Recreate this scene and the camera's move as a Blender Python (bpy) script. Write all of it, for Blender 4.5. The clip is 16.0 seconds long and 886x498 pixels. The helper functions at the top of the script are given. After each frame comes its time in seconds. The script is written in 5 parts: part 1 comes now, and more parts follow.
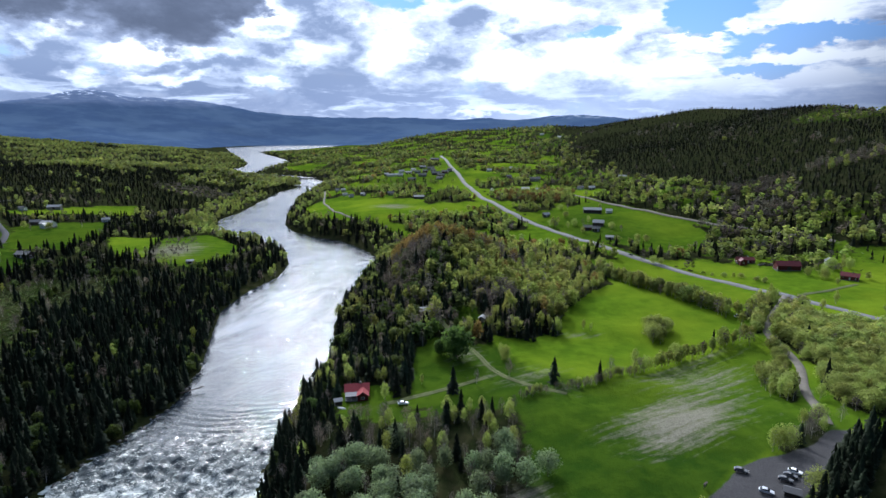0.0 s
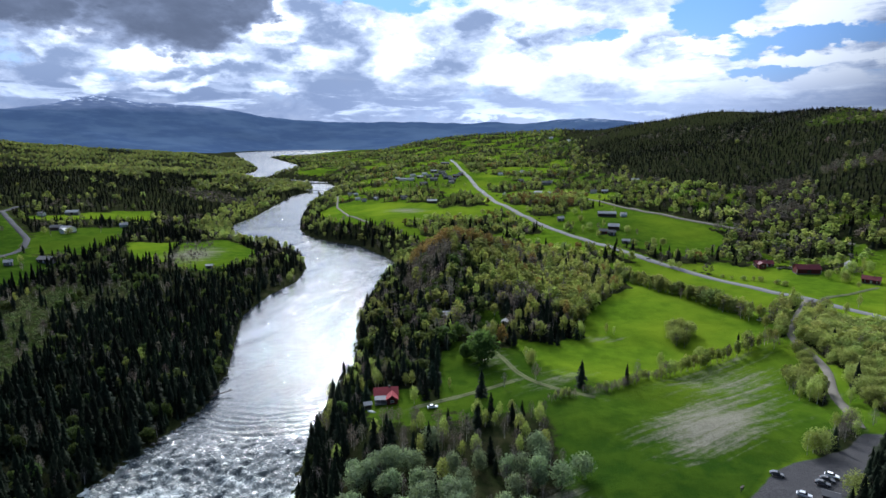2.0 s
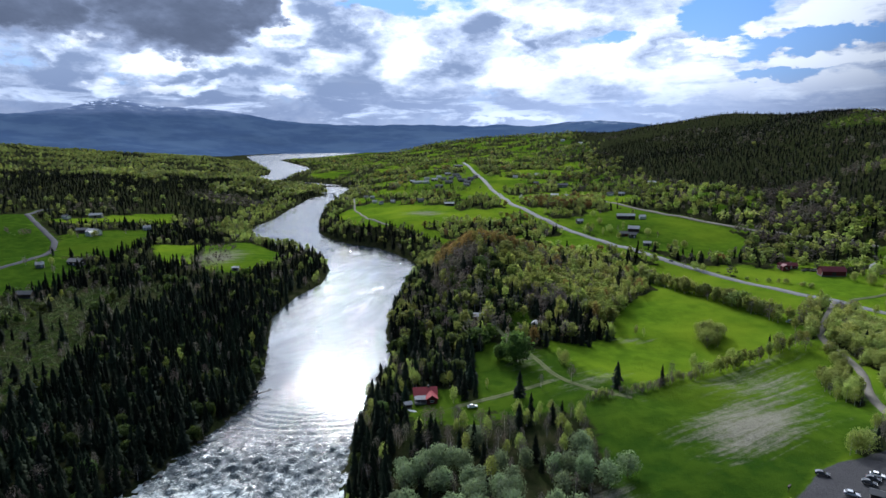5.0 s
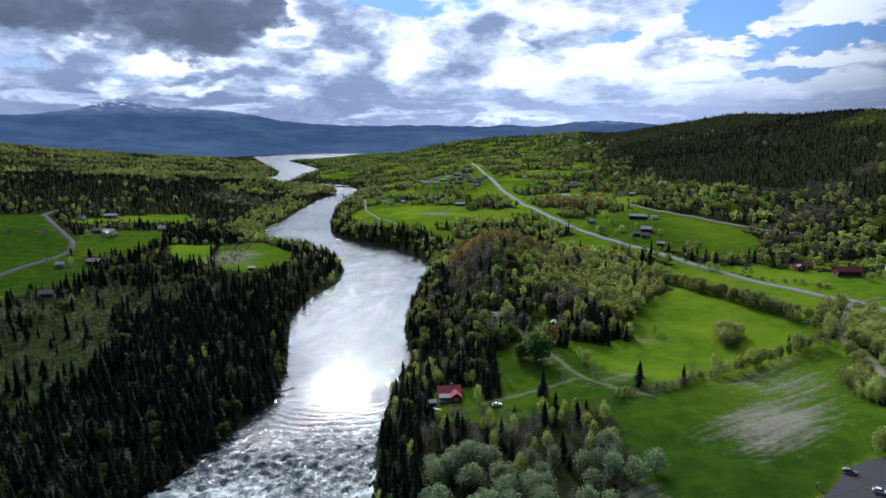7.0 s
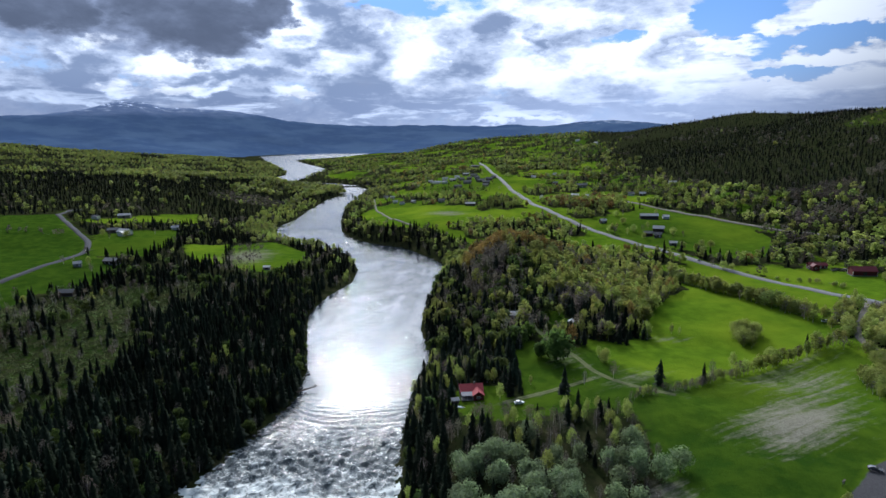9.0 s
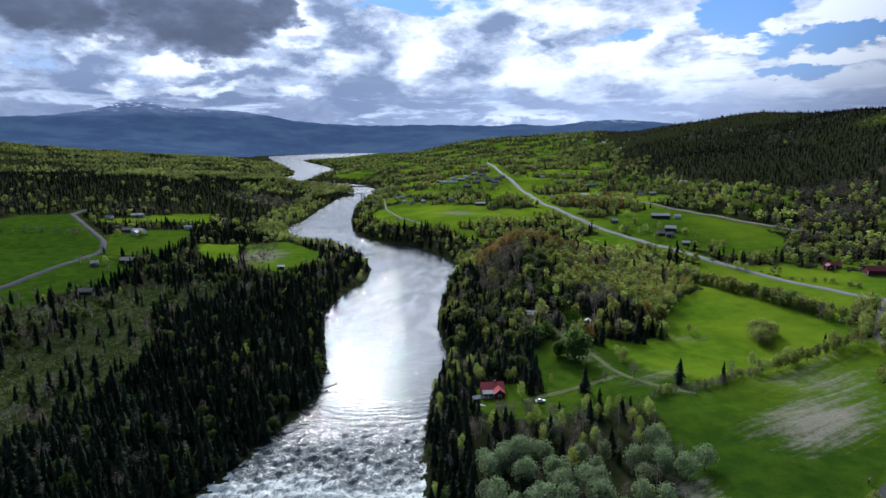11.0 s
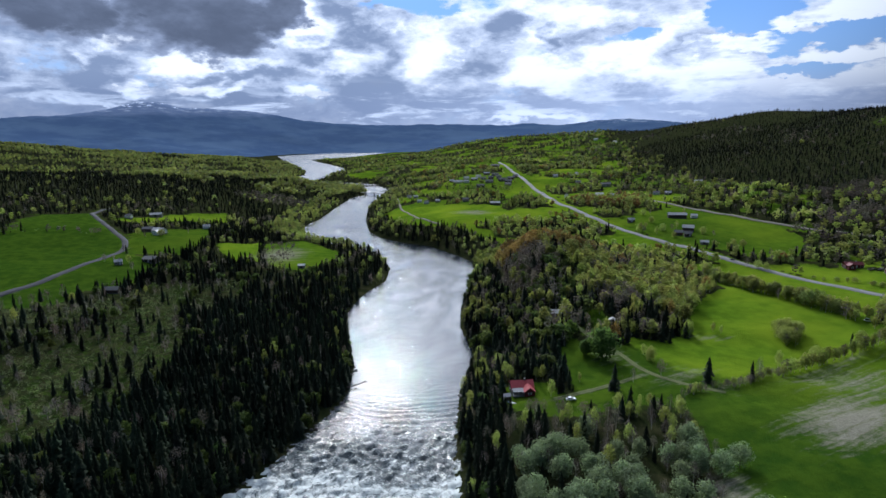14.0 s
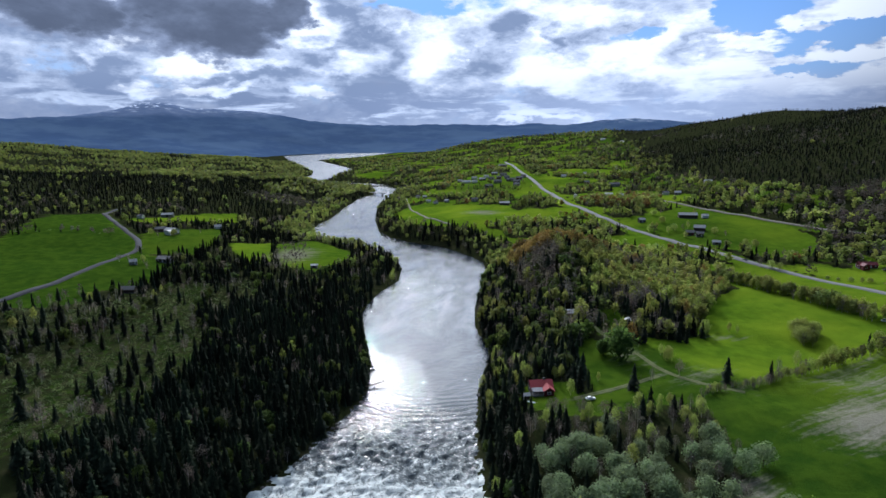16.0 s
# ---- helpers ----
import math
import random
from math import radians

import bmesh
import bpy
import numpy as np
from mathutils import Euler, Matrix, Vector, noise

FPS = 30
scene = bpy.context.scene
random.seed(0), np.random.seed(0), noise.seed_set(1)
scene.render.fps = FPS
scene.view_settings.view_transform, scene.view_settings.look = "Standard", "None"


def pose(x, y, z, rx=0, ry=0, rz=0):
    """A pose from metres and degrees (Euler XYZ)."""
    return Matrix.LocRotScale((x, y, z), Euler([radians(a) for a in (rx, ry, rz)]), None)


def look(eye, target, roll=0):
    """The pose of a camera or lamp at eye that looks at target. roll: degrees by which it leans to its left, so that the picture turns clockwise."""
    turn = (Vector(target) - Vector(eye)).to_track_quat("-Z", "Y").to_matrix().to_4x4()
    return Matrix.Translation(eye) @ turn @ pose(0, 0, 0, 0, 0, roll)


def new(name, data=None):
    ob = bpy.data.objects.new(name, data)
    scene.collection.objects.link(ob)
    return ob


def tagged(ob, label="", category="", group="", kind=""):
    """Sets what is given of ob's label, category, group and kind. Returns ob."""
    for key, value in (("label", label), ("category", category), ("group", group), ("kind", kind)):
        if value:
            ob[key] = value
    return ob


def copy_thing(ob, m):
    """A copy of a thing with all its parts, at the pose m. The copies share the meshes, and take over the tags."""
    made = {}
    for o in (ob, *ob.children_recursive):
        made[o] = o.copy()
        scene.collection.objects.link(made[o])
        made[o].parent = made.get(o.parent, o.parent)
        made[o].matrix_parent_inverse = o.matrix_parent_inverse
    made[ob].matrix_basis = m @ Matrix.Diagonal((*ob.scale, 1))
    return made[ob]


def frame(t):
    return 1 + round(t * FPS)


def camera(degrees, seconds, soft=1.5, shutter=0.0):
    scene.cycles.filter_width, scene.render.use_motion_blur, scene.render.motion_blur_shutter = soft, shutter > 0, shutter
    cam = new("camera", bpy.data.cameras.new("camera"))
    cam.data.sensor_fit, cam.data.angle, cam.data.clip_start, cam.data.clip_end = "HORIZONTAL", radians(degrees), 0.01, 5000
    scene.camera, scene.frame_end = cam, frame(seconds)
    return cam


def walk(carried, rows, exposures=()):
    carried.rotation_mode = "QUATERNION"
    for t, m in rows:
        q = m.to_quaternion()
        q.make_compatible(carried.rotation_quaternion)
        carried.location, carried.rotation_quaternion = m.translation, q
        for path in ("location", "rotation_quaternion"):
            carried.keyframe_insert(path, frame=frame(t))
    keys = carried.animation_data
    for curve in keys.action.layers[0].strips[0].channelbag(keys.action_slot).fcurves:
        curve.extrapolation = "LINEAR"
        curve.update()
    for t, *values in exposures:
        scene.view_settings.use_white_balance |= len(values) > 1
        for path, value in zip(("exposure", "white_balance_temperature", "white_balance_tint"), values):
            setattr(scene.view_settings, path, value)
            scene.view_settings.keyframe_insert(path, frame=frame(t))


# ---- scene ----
cam = camera(75.6, 16.0)
METRES, EYE, TILT, LEAN, TURN = 70.0, 130.0, -12.0, 0.0, 0.0
ROWS = [
    (0.0, 0.0, 0.0, 0.0, 0.0, 0.0, -0.0),
    (0.5, -0.0325, -0.0047, 0.0011, 0.21, 0.1, 0.04),
    (1.0, -0.0676, -0.0112, 0.0022, 0.37, 0.2, 0.08),
    (1.5, -0.1045, -0.0188, 0.0033, 0.53, 0.3, 0.12),
    (2.0, -0.1411, -0.0273, 0.0034, 0.66, 0.39, 0.13),
    (2.5, -0.1768, -0.0373, 0.0038, 0.8, 0.46, 0.13),
    (3.0, -0.2117, -0.0471, 0.0036, 0.93, 0.51, 0.13),
    (3.5, -0.2457, -0.0579, 0.0035, 1.05, 0.56, 0.13),
    (4.0, -0.2794, -0.069, 0.0029, 1.18, 0.6, 0.13),
    (6.5, -0.4409, -0.1249, -0.0023, 1.79, 0.67, 0.14),
    (7.0, -0.4711, -0.1362, -0.0031, 1.93, 0.68, 0.12),
    (7.5, -0.5015, -0.1471, -0.0036, 2.04, 0.68, 0.12),
    (8.0, -0.5306, -0.1567, -0.0048, 2.16, 0.68, 0.12),
    (8.5, -0.5597, -0.1667, -0.0052, 2.29, 0.67, 0.11),
    (9.0, -0.5879, -0.1766, -0.0057, 2.41, 0.66, 0.11),
    (11.5, -0.7239, -0.2232, -0.0083, 3.04, 0.62, 0.06),
    (12.0, -0.75, -0.2309, -0.0086, 3.16, 0.61, 0.04),
    (12.5, -0.7768, -0.2383, -0.0091, 3.28, 0.6, 0.04),
    (13.0, -0.802, -0.246, -0.0096, 3.4, 0.59, 0.04),
    (13.5, -0.8286, -0.2539, -0.0093, 3.53, 0.58, 0.04),
    (14.0, -0.8533, -0.261, -0.0099, 3.66, 0.57, 0.03),
    (14.5, -0.8793, -0.2685, -0.0099, 3.78, 0.56, 0.03),
    (15.0, -0.9046, -0.2755, -0.0096, 3.88, 0.56, 0.02),
    (15.5, -0.9304, -0.2827, -0.0098, 4.01, 0.57, 0.01),
    (16.0, -0.9556, -0.2892, -0.0099, 4.12, 0.57, 0.01),
]
walk(cam, [(t, pose(0, 0, EYE, TILT, LEAN, TURN) @ pose(METRES * x, METRES * y, METRES * z, 90 + pitch, roll, yaw)) for t, x, y, z, yaw, pitch, roll in ROWS],
     exposures=[(0.0, -0.04, 5550, 10), (4.0, -0.18, 5550, 10), (16.0, -0.36, 5520, 10)])


# ---- node helper ----
def add(tree, kind, values=None, **props):
    """A node of that kind; values go to its inputs by name or number: numbers, or sockets to link."""
    node = tree.nodes.new(kind)
    if "operation" in props:
        node.operation = props["operation"]
    if "use_clamp" in props:
        node.use_clamp = props["use_clamp"]
    if "data_type" in props:
        node.data_type = props["data_type"]
    if "blend_type" in props:
        node.blend_type = props["blend_type"]
    if "interpolation_type" in props:
        node.interpolation_type = props["interpolation_type"]
    if "attribute_name" in props:
        node.attribute_name = props["attribute_name"]
    for key, value in (values or {}).items():
        if isinstance(value, bpy.types.NodeSocket):
            tree.links.new(value, node.inputs[key])
        else:
            node.inputs[key].default_value = value
    return node


def calc(tree, op, a, b=0.0, c=0.0, clamp=False):
    return add(tree, "ShaderNodeMath", {0: a, 1: b, 2: c}, operation=op, use_clamp=clamp).outputs[0]


def blend(tree, factor, a, b, how="MIX"):
    node = add(tree, "ShaderNodeMix", {0: factor, 6: a, 7: b}, data_type="RGBA", blend_type=how)
    return node.outputs[2]


def spread(tree, value, lo, hi, out_lo=0.0, out_hi=1.0):
    return add(tree, "ShaderNodeMapRange", {0: value, 1: lo, 2: hi, 3: out_lo, 4: out_hi}, interpolation_type="SMOOTHSTEP").outputs[0]


# ---- sun and sky ----
SUN_LEFT, SUN_UP = 12.0, 33.0            # degrees left of straight ahead, degrees above the horizon
sun = new("sun", bpy.data.lights.new("sun", "SUN"))
sun.data.energy, sun.data.angle, sun.data.color = 3.7, radians(0.6), (1.0, 0.93, 0.82)
toward_sun = Vector((-math.sin(radians(SUN_LEFT)) * math.cos(radians(SUN_UP)), math.cos(radians(SUN_LEFT)) * math.cos(radians(SUN_UP)), math.sin(radians(SUN_UP))))
sun.matrix_world = look(toward_sun * 100, (0, 0, 0))


# heaps and gaps of cloud: degrees right of straight ahead, degrees up, half width, half height
DARK_CLOUD = [(-26.0, 10.9, 7.0, 3.5), (-22.8, 8.9, 3.8, 2.4), (-35.9, 10.1, 4.4, 2.1), (-19.0, 11.0, 3.0, 2.1)]
GREY_CLOUD = [(-36.1, 5.9, 5.1, 1.7), (-30.6, 5.4, 2.4, 1.4), (-20.7, 5.5, 4.0, 0.8), (-9.3, 7.9, 3.7, 2.2), (2.4, 9.9, 1.5, 1.1), (18.8, 7.4, 1.6, 2.1),
              (-0.9, 6.4, 3.3, 1.3), (-11.8, 3.7, 5.1, 1.4), (14.3, 3.0, 5.9, 1.2), (5.1, 3.0, 4.8, 1.1), (-33.5, 3.3, 6.8, 0.7), (-24.9, 3.5, 5.3, 0.6),
              (-4.3, 2.8, 6.6, 0.9), (6.6, 8.3, 0.7, 1.1), (-13.5, 11.2, 1.1, 1.9), (-15.8, 7.6, 2.1, 0.6)]
WHITE_CLOUD = [(-31.1, 8.5, 1.9, 1.1), (-33.8, 6.8, 0.7, 0.7), (-31.2, 4.3, 1.8, 0.6), (-26.9, 6.5, 3.7, 0.7), (-16.2, 9.4, 2.4, 2.3), (-13.0, 6.7, 3.7, 1.2),
              (-8.6, 10.2, 2.9, 0.8), (-4.4, 8.1, 4.0, 2.7), (6.0, 10.6, 3.6, 1.9), (10.6, 10.5, 3.8, 0.8), (13.8, 6.9, 4.4, 1.8), (17.6, 8.7, 2.4, 1.4),
              (-16.5, 3.7, 1.2, 0.4), (9.8, 5.1, 5.6, 1.7), (20.2, 4.9, 3.2, 2.2), (-25.2, 4.6, 3.8, 0.4), (-20.4, 6.2, 2.5, 0.5), (4.5, 1.3, 3.8, 0.3)]
OPENINGS = [(-6.8, 11.2, 4.0, 1.2), (14.0, 8.6, 2.1, 0.8), (23.5, 9.6, 3.2, 2.1), (29.8, 7.4, 6.8, 0.9), (27.3, 5.0, 3.6, 0.5), (-31.8, 10.0, 0.6, 0.5)]
VEIL_CLOUD = [(26.1, 8.6, 2.0, 0.7), (31.5, 9.1, 3.6, 1.2), (21.9, 7.3, 5.2, 0.4), (31.5, 5.8, 5.3, 0.5), (28.6, 3.8, 7.5, 0.9)]


def sky():
    world = bpy.data.worlds.new("sky")
    scene.world = world
    world.use_nodes = True
    t = world.node_tree
    t.nodes.clear()
    way = add(t, "ShaderNodeTexCoord").outputs["Generated"]
    x, y, z = add(t, "ShaderNodeSeparateXYZ", {0: way}).outputs
    azimuth = calc(t, "ARCTAN2", x, y)
    dome = add(t, "ShaderNodeTexSky")
    dome.sky_type, dome.sun_disc, dome.sun_elevation, dome.sun_rotation = "NISHITA", False, radians(SUN_UP), radians(-SUN_LEFT)
    dome.air_density, dome.dust_density, dome.ozone_density = 1.0, 0.6, 2.0
    blue = blend(t, 1.0, dome.outputs[0], (0.055, 0.085, 0.135, 1), "MULTIPLY")
    blue = blend(t, 0.6, blue, (0.36, 0.58, 0.98, 1))
    blue = blend(t, spread(t, z, 0.20, 0.08, 0.0, 0.45), blue, (0.55, 0.76, 1.06, 1))

    def cloud_noise(vector, scale, detail, rough, twist=0.0):
        return add(t, "ShaderNodeTexNoise", {"Vector": vector, "Scale": scale, "Detail": detail, "Roughness": rough, "Distortion": twist})

    # billows: noise over the dome of directions, flattened towards the horizon
    puff = add(t, "ShaderNodeVectorMath", {0: way, 1: (1.0, 1.0, 2.1)}, operation="MULTIPLY").outputs[0]
    stir = add(t, "ShaderNodeVectorMath", {0: cloud_noise(puff, 9.0, 3.0, 0.5).outputs[1], 1: (0.5, 0.5, 0.5)}, operation="SUBTRACT").outputs[0]
    stirred = add(t, "ShaderNodeVectorMath", {0: stir, 1: (0.05, 0.05, 0.05), 2: puff}, operation="MULTIPLY_ADD").outputs[0]
    big = cloud_noise(puff, 8.0, 11.0, 0.60, 0.15).outputs[0]
    heap = add(t, "ShaderNodeTexVoronoi", {"Vector": stirred, "Scale": 26.0, "Detail": 4.0, "Roughness": 0.55, "Lacunarity": 2.3}).outputs["Distance"]
    billow = spread(t, heap, 0.75, 0.10)
    flat = add(t, "ShaderNodeVectorMath", {0: way, 1: (3.0, 3.0, 26.0)}, operation="MULTIPLY").outputs[0]
    combed = cloud_noise(flat, 2.2, 9.0, 0.60, 0.3).outputs[0]
    big = add(t, "ShaderNodeMix", {0: spread(t, azimuth, 0.22, 0.42, 0.0, 0.75), 2: big, 3: combed}).outputs[0]
    big = calc(t, "MULTIPLY_ADD", big, 1.45, -0.225)
    # place on the dome in degrees, stirred so that no outline stays smooth
    spot = add(t, "ShaderNodeCombineXYZ", {0: calc(t, "MULTIPLY", azimuth, 57.296), 1: calc(t, "MULTIPLY", calc(t, "ARCSINE", z), 57.296)}).outputs[0]
    fine = add(t, "ShaderNodeVectorMath", {0: cloud_noise(puff, 24.0, 6.0, 0.6).outputs[1], 1: (0.5, 0.5, 0.5)}, operation="SUBTRACT").outputs[0]
    spot = add(t, "ShaderNodeVectorMath", {0: stir, 1: (6.5, 3.6, 0.0), 2: spot}, operation="MULTIPLY_ADD").outputs[0]
    spot = add(t, "ShaderNodeVectorMath", {0: fine, 1: (4.2, 2.8, 0.0), 2: spot}, operation="MULTIPLY_ADD").outputs[0]

    def heaps(places, edge):
        """1 in the middle of the listed places, 0 beyond their uneven edges."""
        best = None
        for left, up, wide, tall in places:
            off = add(t, "ShaderNodeVectorMath", {0: spot, 1: (1 / wide, 1 / tall, 0.0), 2: (-left / wide, -up / tall, 0.0)}, operation="MULTIPLY_ADD").outputs[0]
            far = add(t, "ShaderNodeVectorMath", {0: off}, operation="LENGTH").outputs["Value"]
            best = far if best is None else calc(t, "MINIMUM", best, far)
        return spread(t, best, 1.0 + edge, 1.0 - edge)

    dark, grey, white, gap, veil = heaps(DARK_CLOUD, 0.32), heaps(GREY_CLOUD, 0.85), heaps(WHITE_CLOUD, 0.75), heaps(OPENINGS, 0.45), heaps(VEIL_CLOUD, 0.60)
    lump = calc(t, "MULTIPLY", calc(t, "SUBTRACT", billow, 0.5), 0.16)
    amount = calc(t, "ADD", calc(t, "ADD", big, lump), calc(t, "MULTIPLY", calc(t, "MAXIMUM", white, calc(t, "MULTIPLY", veil, 0.85)), 0.30))
    amount = calc(t, "SUBTRACT", calc(t, "ADD", amount, 0.16), calc(t, "MULTIPLY", gap, 0.44))
    cover = spread(t, amount, 0.28, 0.52)
    thick = calc(t, "ADD", calc(t, "ADD", calc(t, "MULTIPLY", big, 0.95), calc(t, "MULTIPLY", grey, 0.24)), calc(t, "MULTIPLY", calc(t, "MAXIMUM", white, veil), -0.27))
    thick = calc(t, "SUBTRACT", thick, calc(t, "MULTIPLY", calc(t, "SUBTRACT", billow, 0.45), 0.30))
    curl = cloud_noise(stirred, 30.0, 7.0, 0.62, 0.5).outputs[0]
    thick = calc(t, "ADD", thick, calc(t, "MULTIPLY", calc(t, "SUBTRACT", curl, 0.5), 0.42))
    near_sun = add(t, "ShaderNodeVectorMath", {0: way, 1: tuple(toward_sun)}, operation="DOT_PRODUCT").outputs["Value"]
    thick = calc(t, "SUBTRACT", thick, spread(t, near_sun, 0.945, 0.985, 0.0, 0.12))
    thick = calc(t, "SUBTRACT", thick, spread(t, z, 0.205, 0.275, 0.0, 0.40))
    body = blend(t, spread(t, thick, 0.36, 0.64), (1.38, 1.38, 1.38, 1), (0.77, 0.84, 1.00, 1))
    cloud = blend(t, spread(t, thick, 0.56, 0.86), body, (0.34, 0.41, 0.57, 1))
    air = blend(t, cover, blue, cloud)
    # low band of distant grey-blue stratus with bright slits
    low = spread(t, z, 0.035, 0.105, 1.0, 0.0)
    streak = cloud_noise(add(t, "ShaderNodeVectorMath", {0: way, 1: (9.0, 9.0, 46.0)}, operation="MULTIPLY").outputs[0], 1.0, 8.0, 0.62, 0.4).outputs[0]
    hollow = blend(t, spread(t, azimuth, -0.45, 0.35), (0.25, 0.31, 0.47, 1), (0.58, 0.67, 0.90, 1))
    band = blend(t, spread(t, calc(t, "ADD", streak, calc(t, "MULTIPLY", white, 0.16)), 0.50, 0.66), hollow, (1.0, 1.08, 1.25, 1))
    air = blend(t, calc(t, "MULTIPLY", low, 0.80), air, band)
    # the heavy cloud bases overhead
    base = calc(t, "ADD", dark, calc(t, "MULTIPLY", calc(t, "SUBTRACT", big, 0.5), 0.9))
    under = blend(t, spread(t, calc(t, "ADD", base, calc(t, "MULTIPLY", lump, 1.5)), 0.35, 1.10), (0.38, 0.43, 0.57, 1), (0.150, 0.175, 0.240, 1))
    air = blend(t, spread(t, base, 0.15, 0.60), air, under)
    # higher up, above the valley, the cloud is thin and bright
    air = blend(t, 1.0, air, blend(t, spread(t, z, 0.210, 0.30), (1.0, 1.0, 1.0, 1), (1.80, 1.78, 1.75, 1)), "MULTIPLY")
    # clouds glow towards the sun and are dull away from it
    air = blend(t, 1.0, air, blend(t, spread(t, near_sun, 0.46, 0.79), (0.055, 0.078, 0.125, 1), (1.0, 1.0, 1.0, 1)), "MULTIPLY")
    halo = calc(t, "MULTIPLY", spread(t, near_sun, 0.86, 0.97), spread(t, z, 0.205, 0.28))
    air = blend(t, 1.0, air, blend(t, halo, (1, 1, 1, 1), (2.05, 2.03, 2.0, 1)), "MULTIPLY")
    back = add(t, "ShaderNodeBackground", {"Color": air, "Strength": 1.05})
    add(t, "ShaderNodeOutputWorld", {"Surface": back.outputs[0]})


sky()


# ---- materials ----
def material(name):
    m = bpy.data.materials.new(name)
    m.use_nodes = True
    t = m.node_tree
    t.nodes.clear()
    shader = add(t, "ShaderNodeBsdfPrincipled")
    add(t, "ShaderNodeOutputMaterial", {"Surface": shader.outputs[0]})
    return m, t, shader


def place(t, scale=1.0, stretch=(1, 1, 1), turn=0.0):
    where = add(t, "ShaderNodeNewGeometry").outputs["Position"]
    if turn:
        where = add(t, "ShaderNodeMapping", {0: where, 2: (0, 0, radians(turn))}).outputs[0]
    return add(t, "ShaderNodeMapping", {0: where, 3: tuple(scale * s for s in stretch)}).outputs[0]


def grain(t, scale, detail=4.0, rough=0.55, stretch=(1, 1, 1), turn=0.0):
    return add(t, "ShaderNodeTexNoise", {"Vector": place(t, 1.0, stretch, turn), "Scale": scale, "Detail": detail, "Roughness": rough}).outputs[0]


def bump(t, shader, value, strength, distance):
    b = add(t, "ShaderNodeBump", {"Strength": strength, "Distance": distance, "Height": value})
    t.links.new(b.outputs[0], shader.inputs["Normal"])


def plain(name, colour, roughness=0.7, metal=0.0, vary=0.25, scale=3.0, relief=0.02, spec=0.4):
    """Painted, wooden or stony surface with grain and blotches."""
    m, t, s = material(name)
    fine, broad = grain(t, scale * 4), grain(t, scale * 0.35, 3)
    v = calc(t, "ADD", calc(t, "MULTIPLY", calc(t, "SUBTRACT", fine, 0.5), vary), calc(t, "MULTIPLY", calc(t, "SUBTRACT", broad, 0.5), vary * 1.4))
    c = add(t, "ShaderNodeHueSaturation", {"Value": calc(t, "ADD", v, 1.0), "Color": (*colour, 1)}).outputs[0]
    t.links.new(c, s.inputs["Base Color"])
    s.inputs["Roughness"].default_value, s.inputs["Metallic"].default_value, s.inputs["Specular IOR Level"].default_value = roughness, metal, spec
    bump(t, s, fine, 0.5, relief)
    return m


def foliage_material(name, glow, gloss):
    """Leaves or needles: colour from each tree's own tint, light shining partly through."""
    m, t, s = material(name)
    tint = add(t, "ShaderNodeAttribute", attribute_name="tint").outputs["Color"]
    rand = add(t, "ShaderNodeObjectInfo").outputs["Random"]
    n = grain(t, 0.9, 3)
    v = calc(t, "ADD", calc(t, "MULTIPLY", rand, 0.5), calc(t, "ADD", calc(t, "MULTIPLY", n, 0.9), 0.3))
    c = add(t, "ShaderNodeHueSaturation", {"Hue": calc(t, "ADD", calc(t, "MULTIPLY", rand, 0.03), 0.485), "Value": v, "Color": tint}).outputs[0]
    t.links.new(c, s.inputs["Base Color"])
    s.inputs["Roughness"].default_value, s.inputs["Specular IOR Level"].default_value = 0.75, gloss
    through_leaf = add(t, "ShaderNodeBsdfTranslucent", {"Color": blend(t, 1.0, c, (1.08, 1.10, 0.82, 1), "MULTIPLY")})
    mix = add(t, "ShaderNodeMixShader", {0: glow, 1: s.outputs[0], 2: through_leaf.outputs[0]})
    t.links.new(mix.outputs[0], t.nodes["Material Output"].inputs["Surface"])
    return m


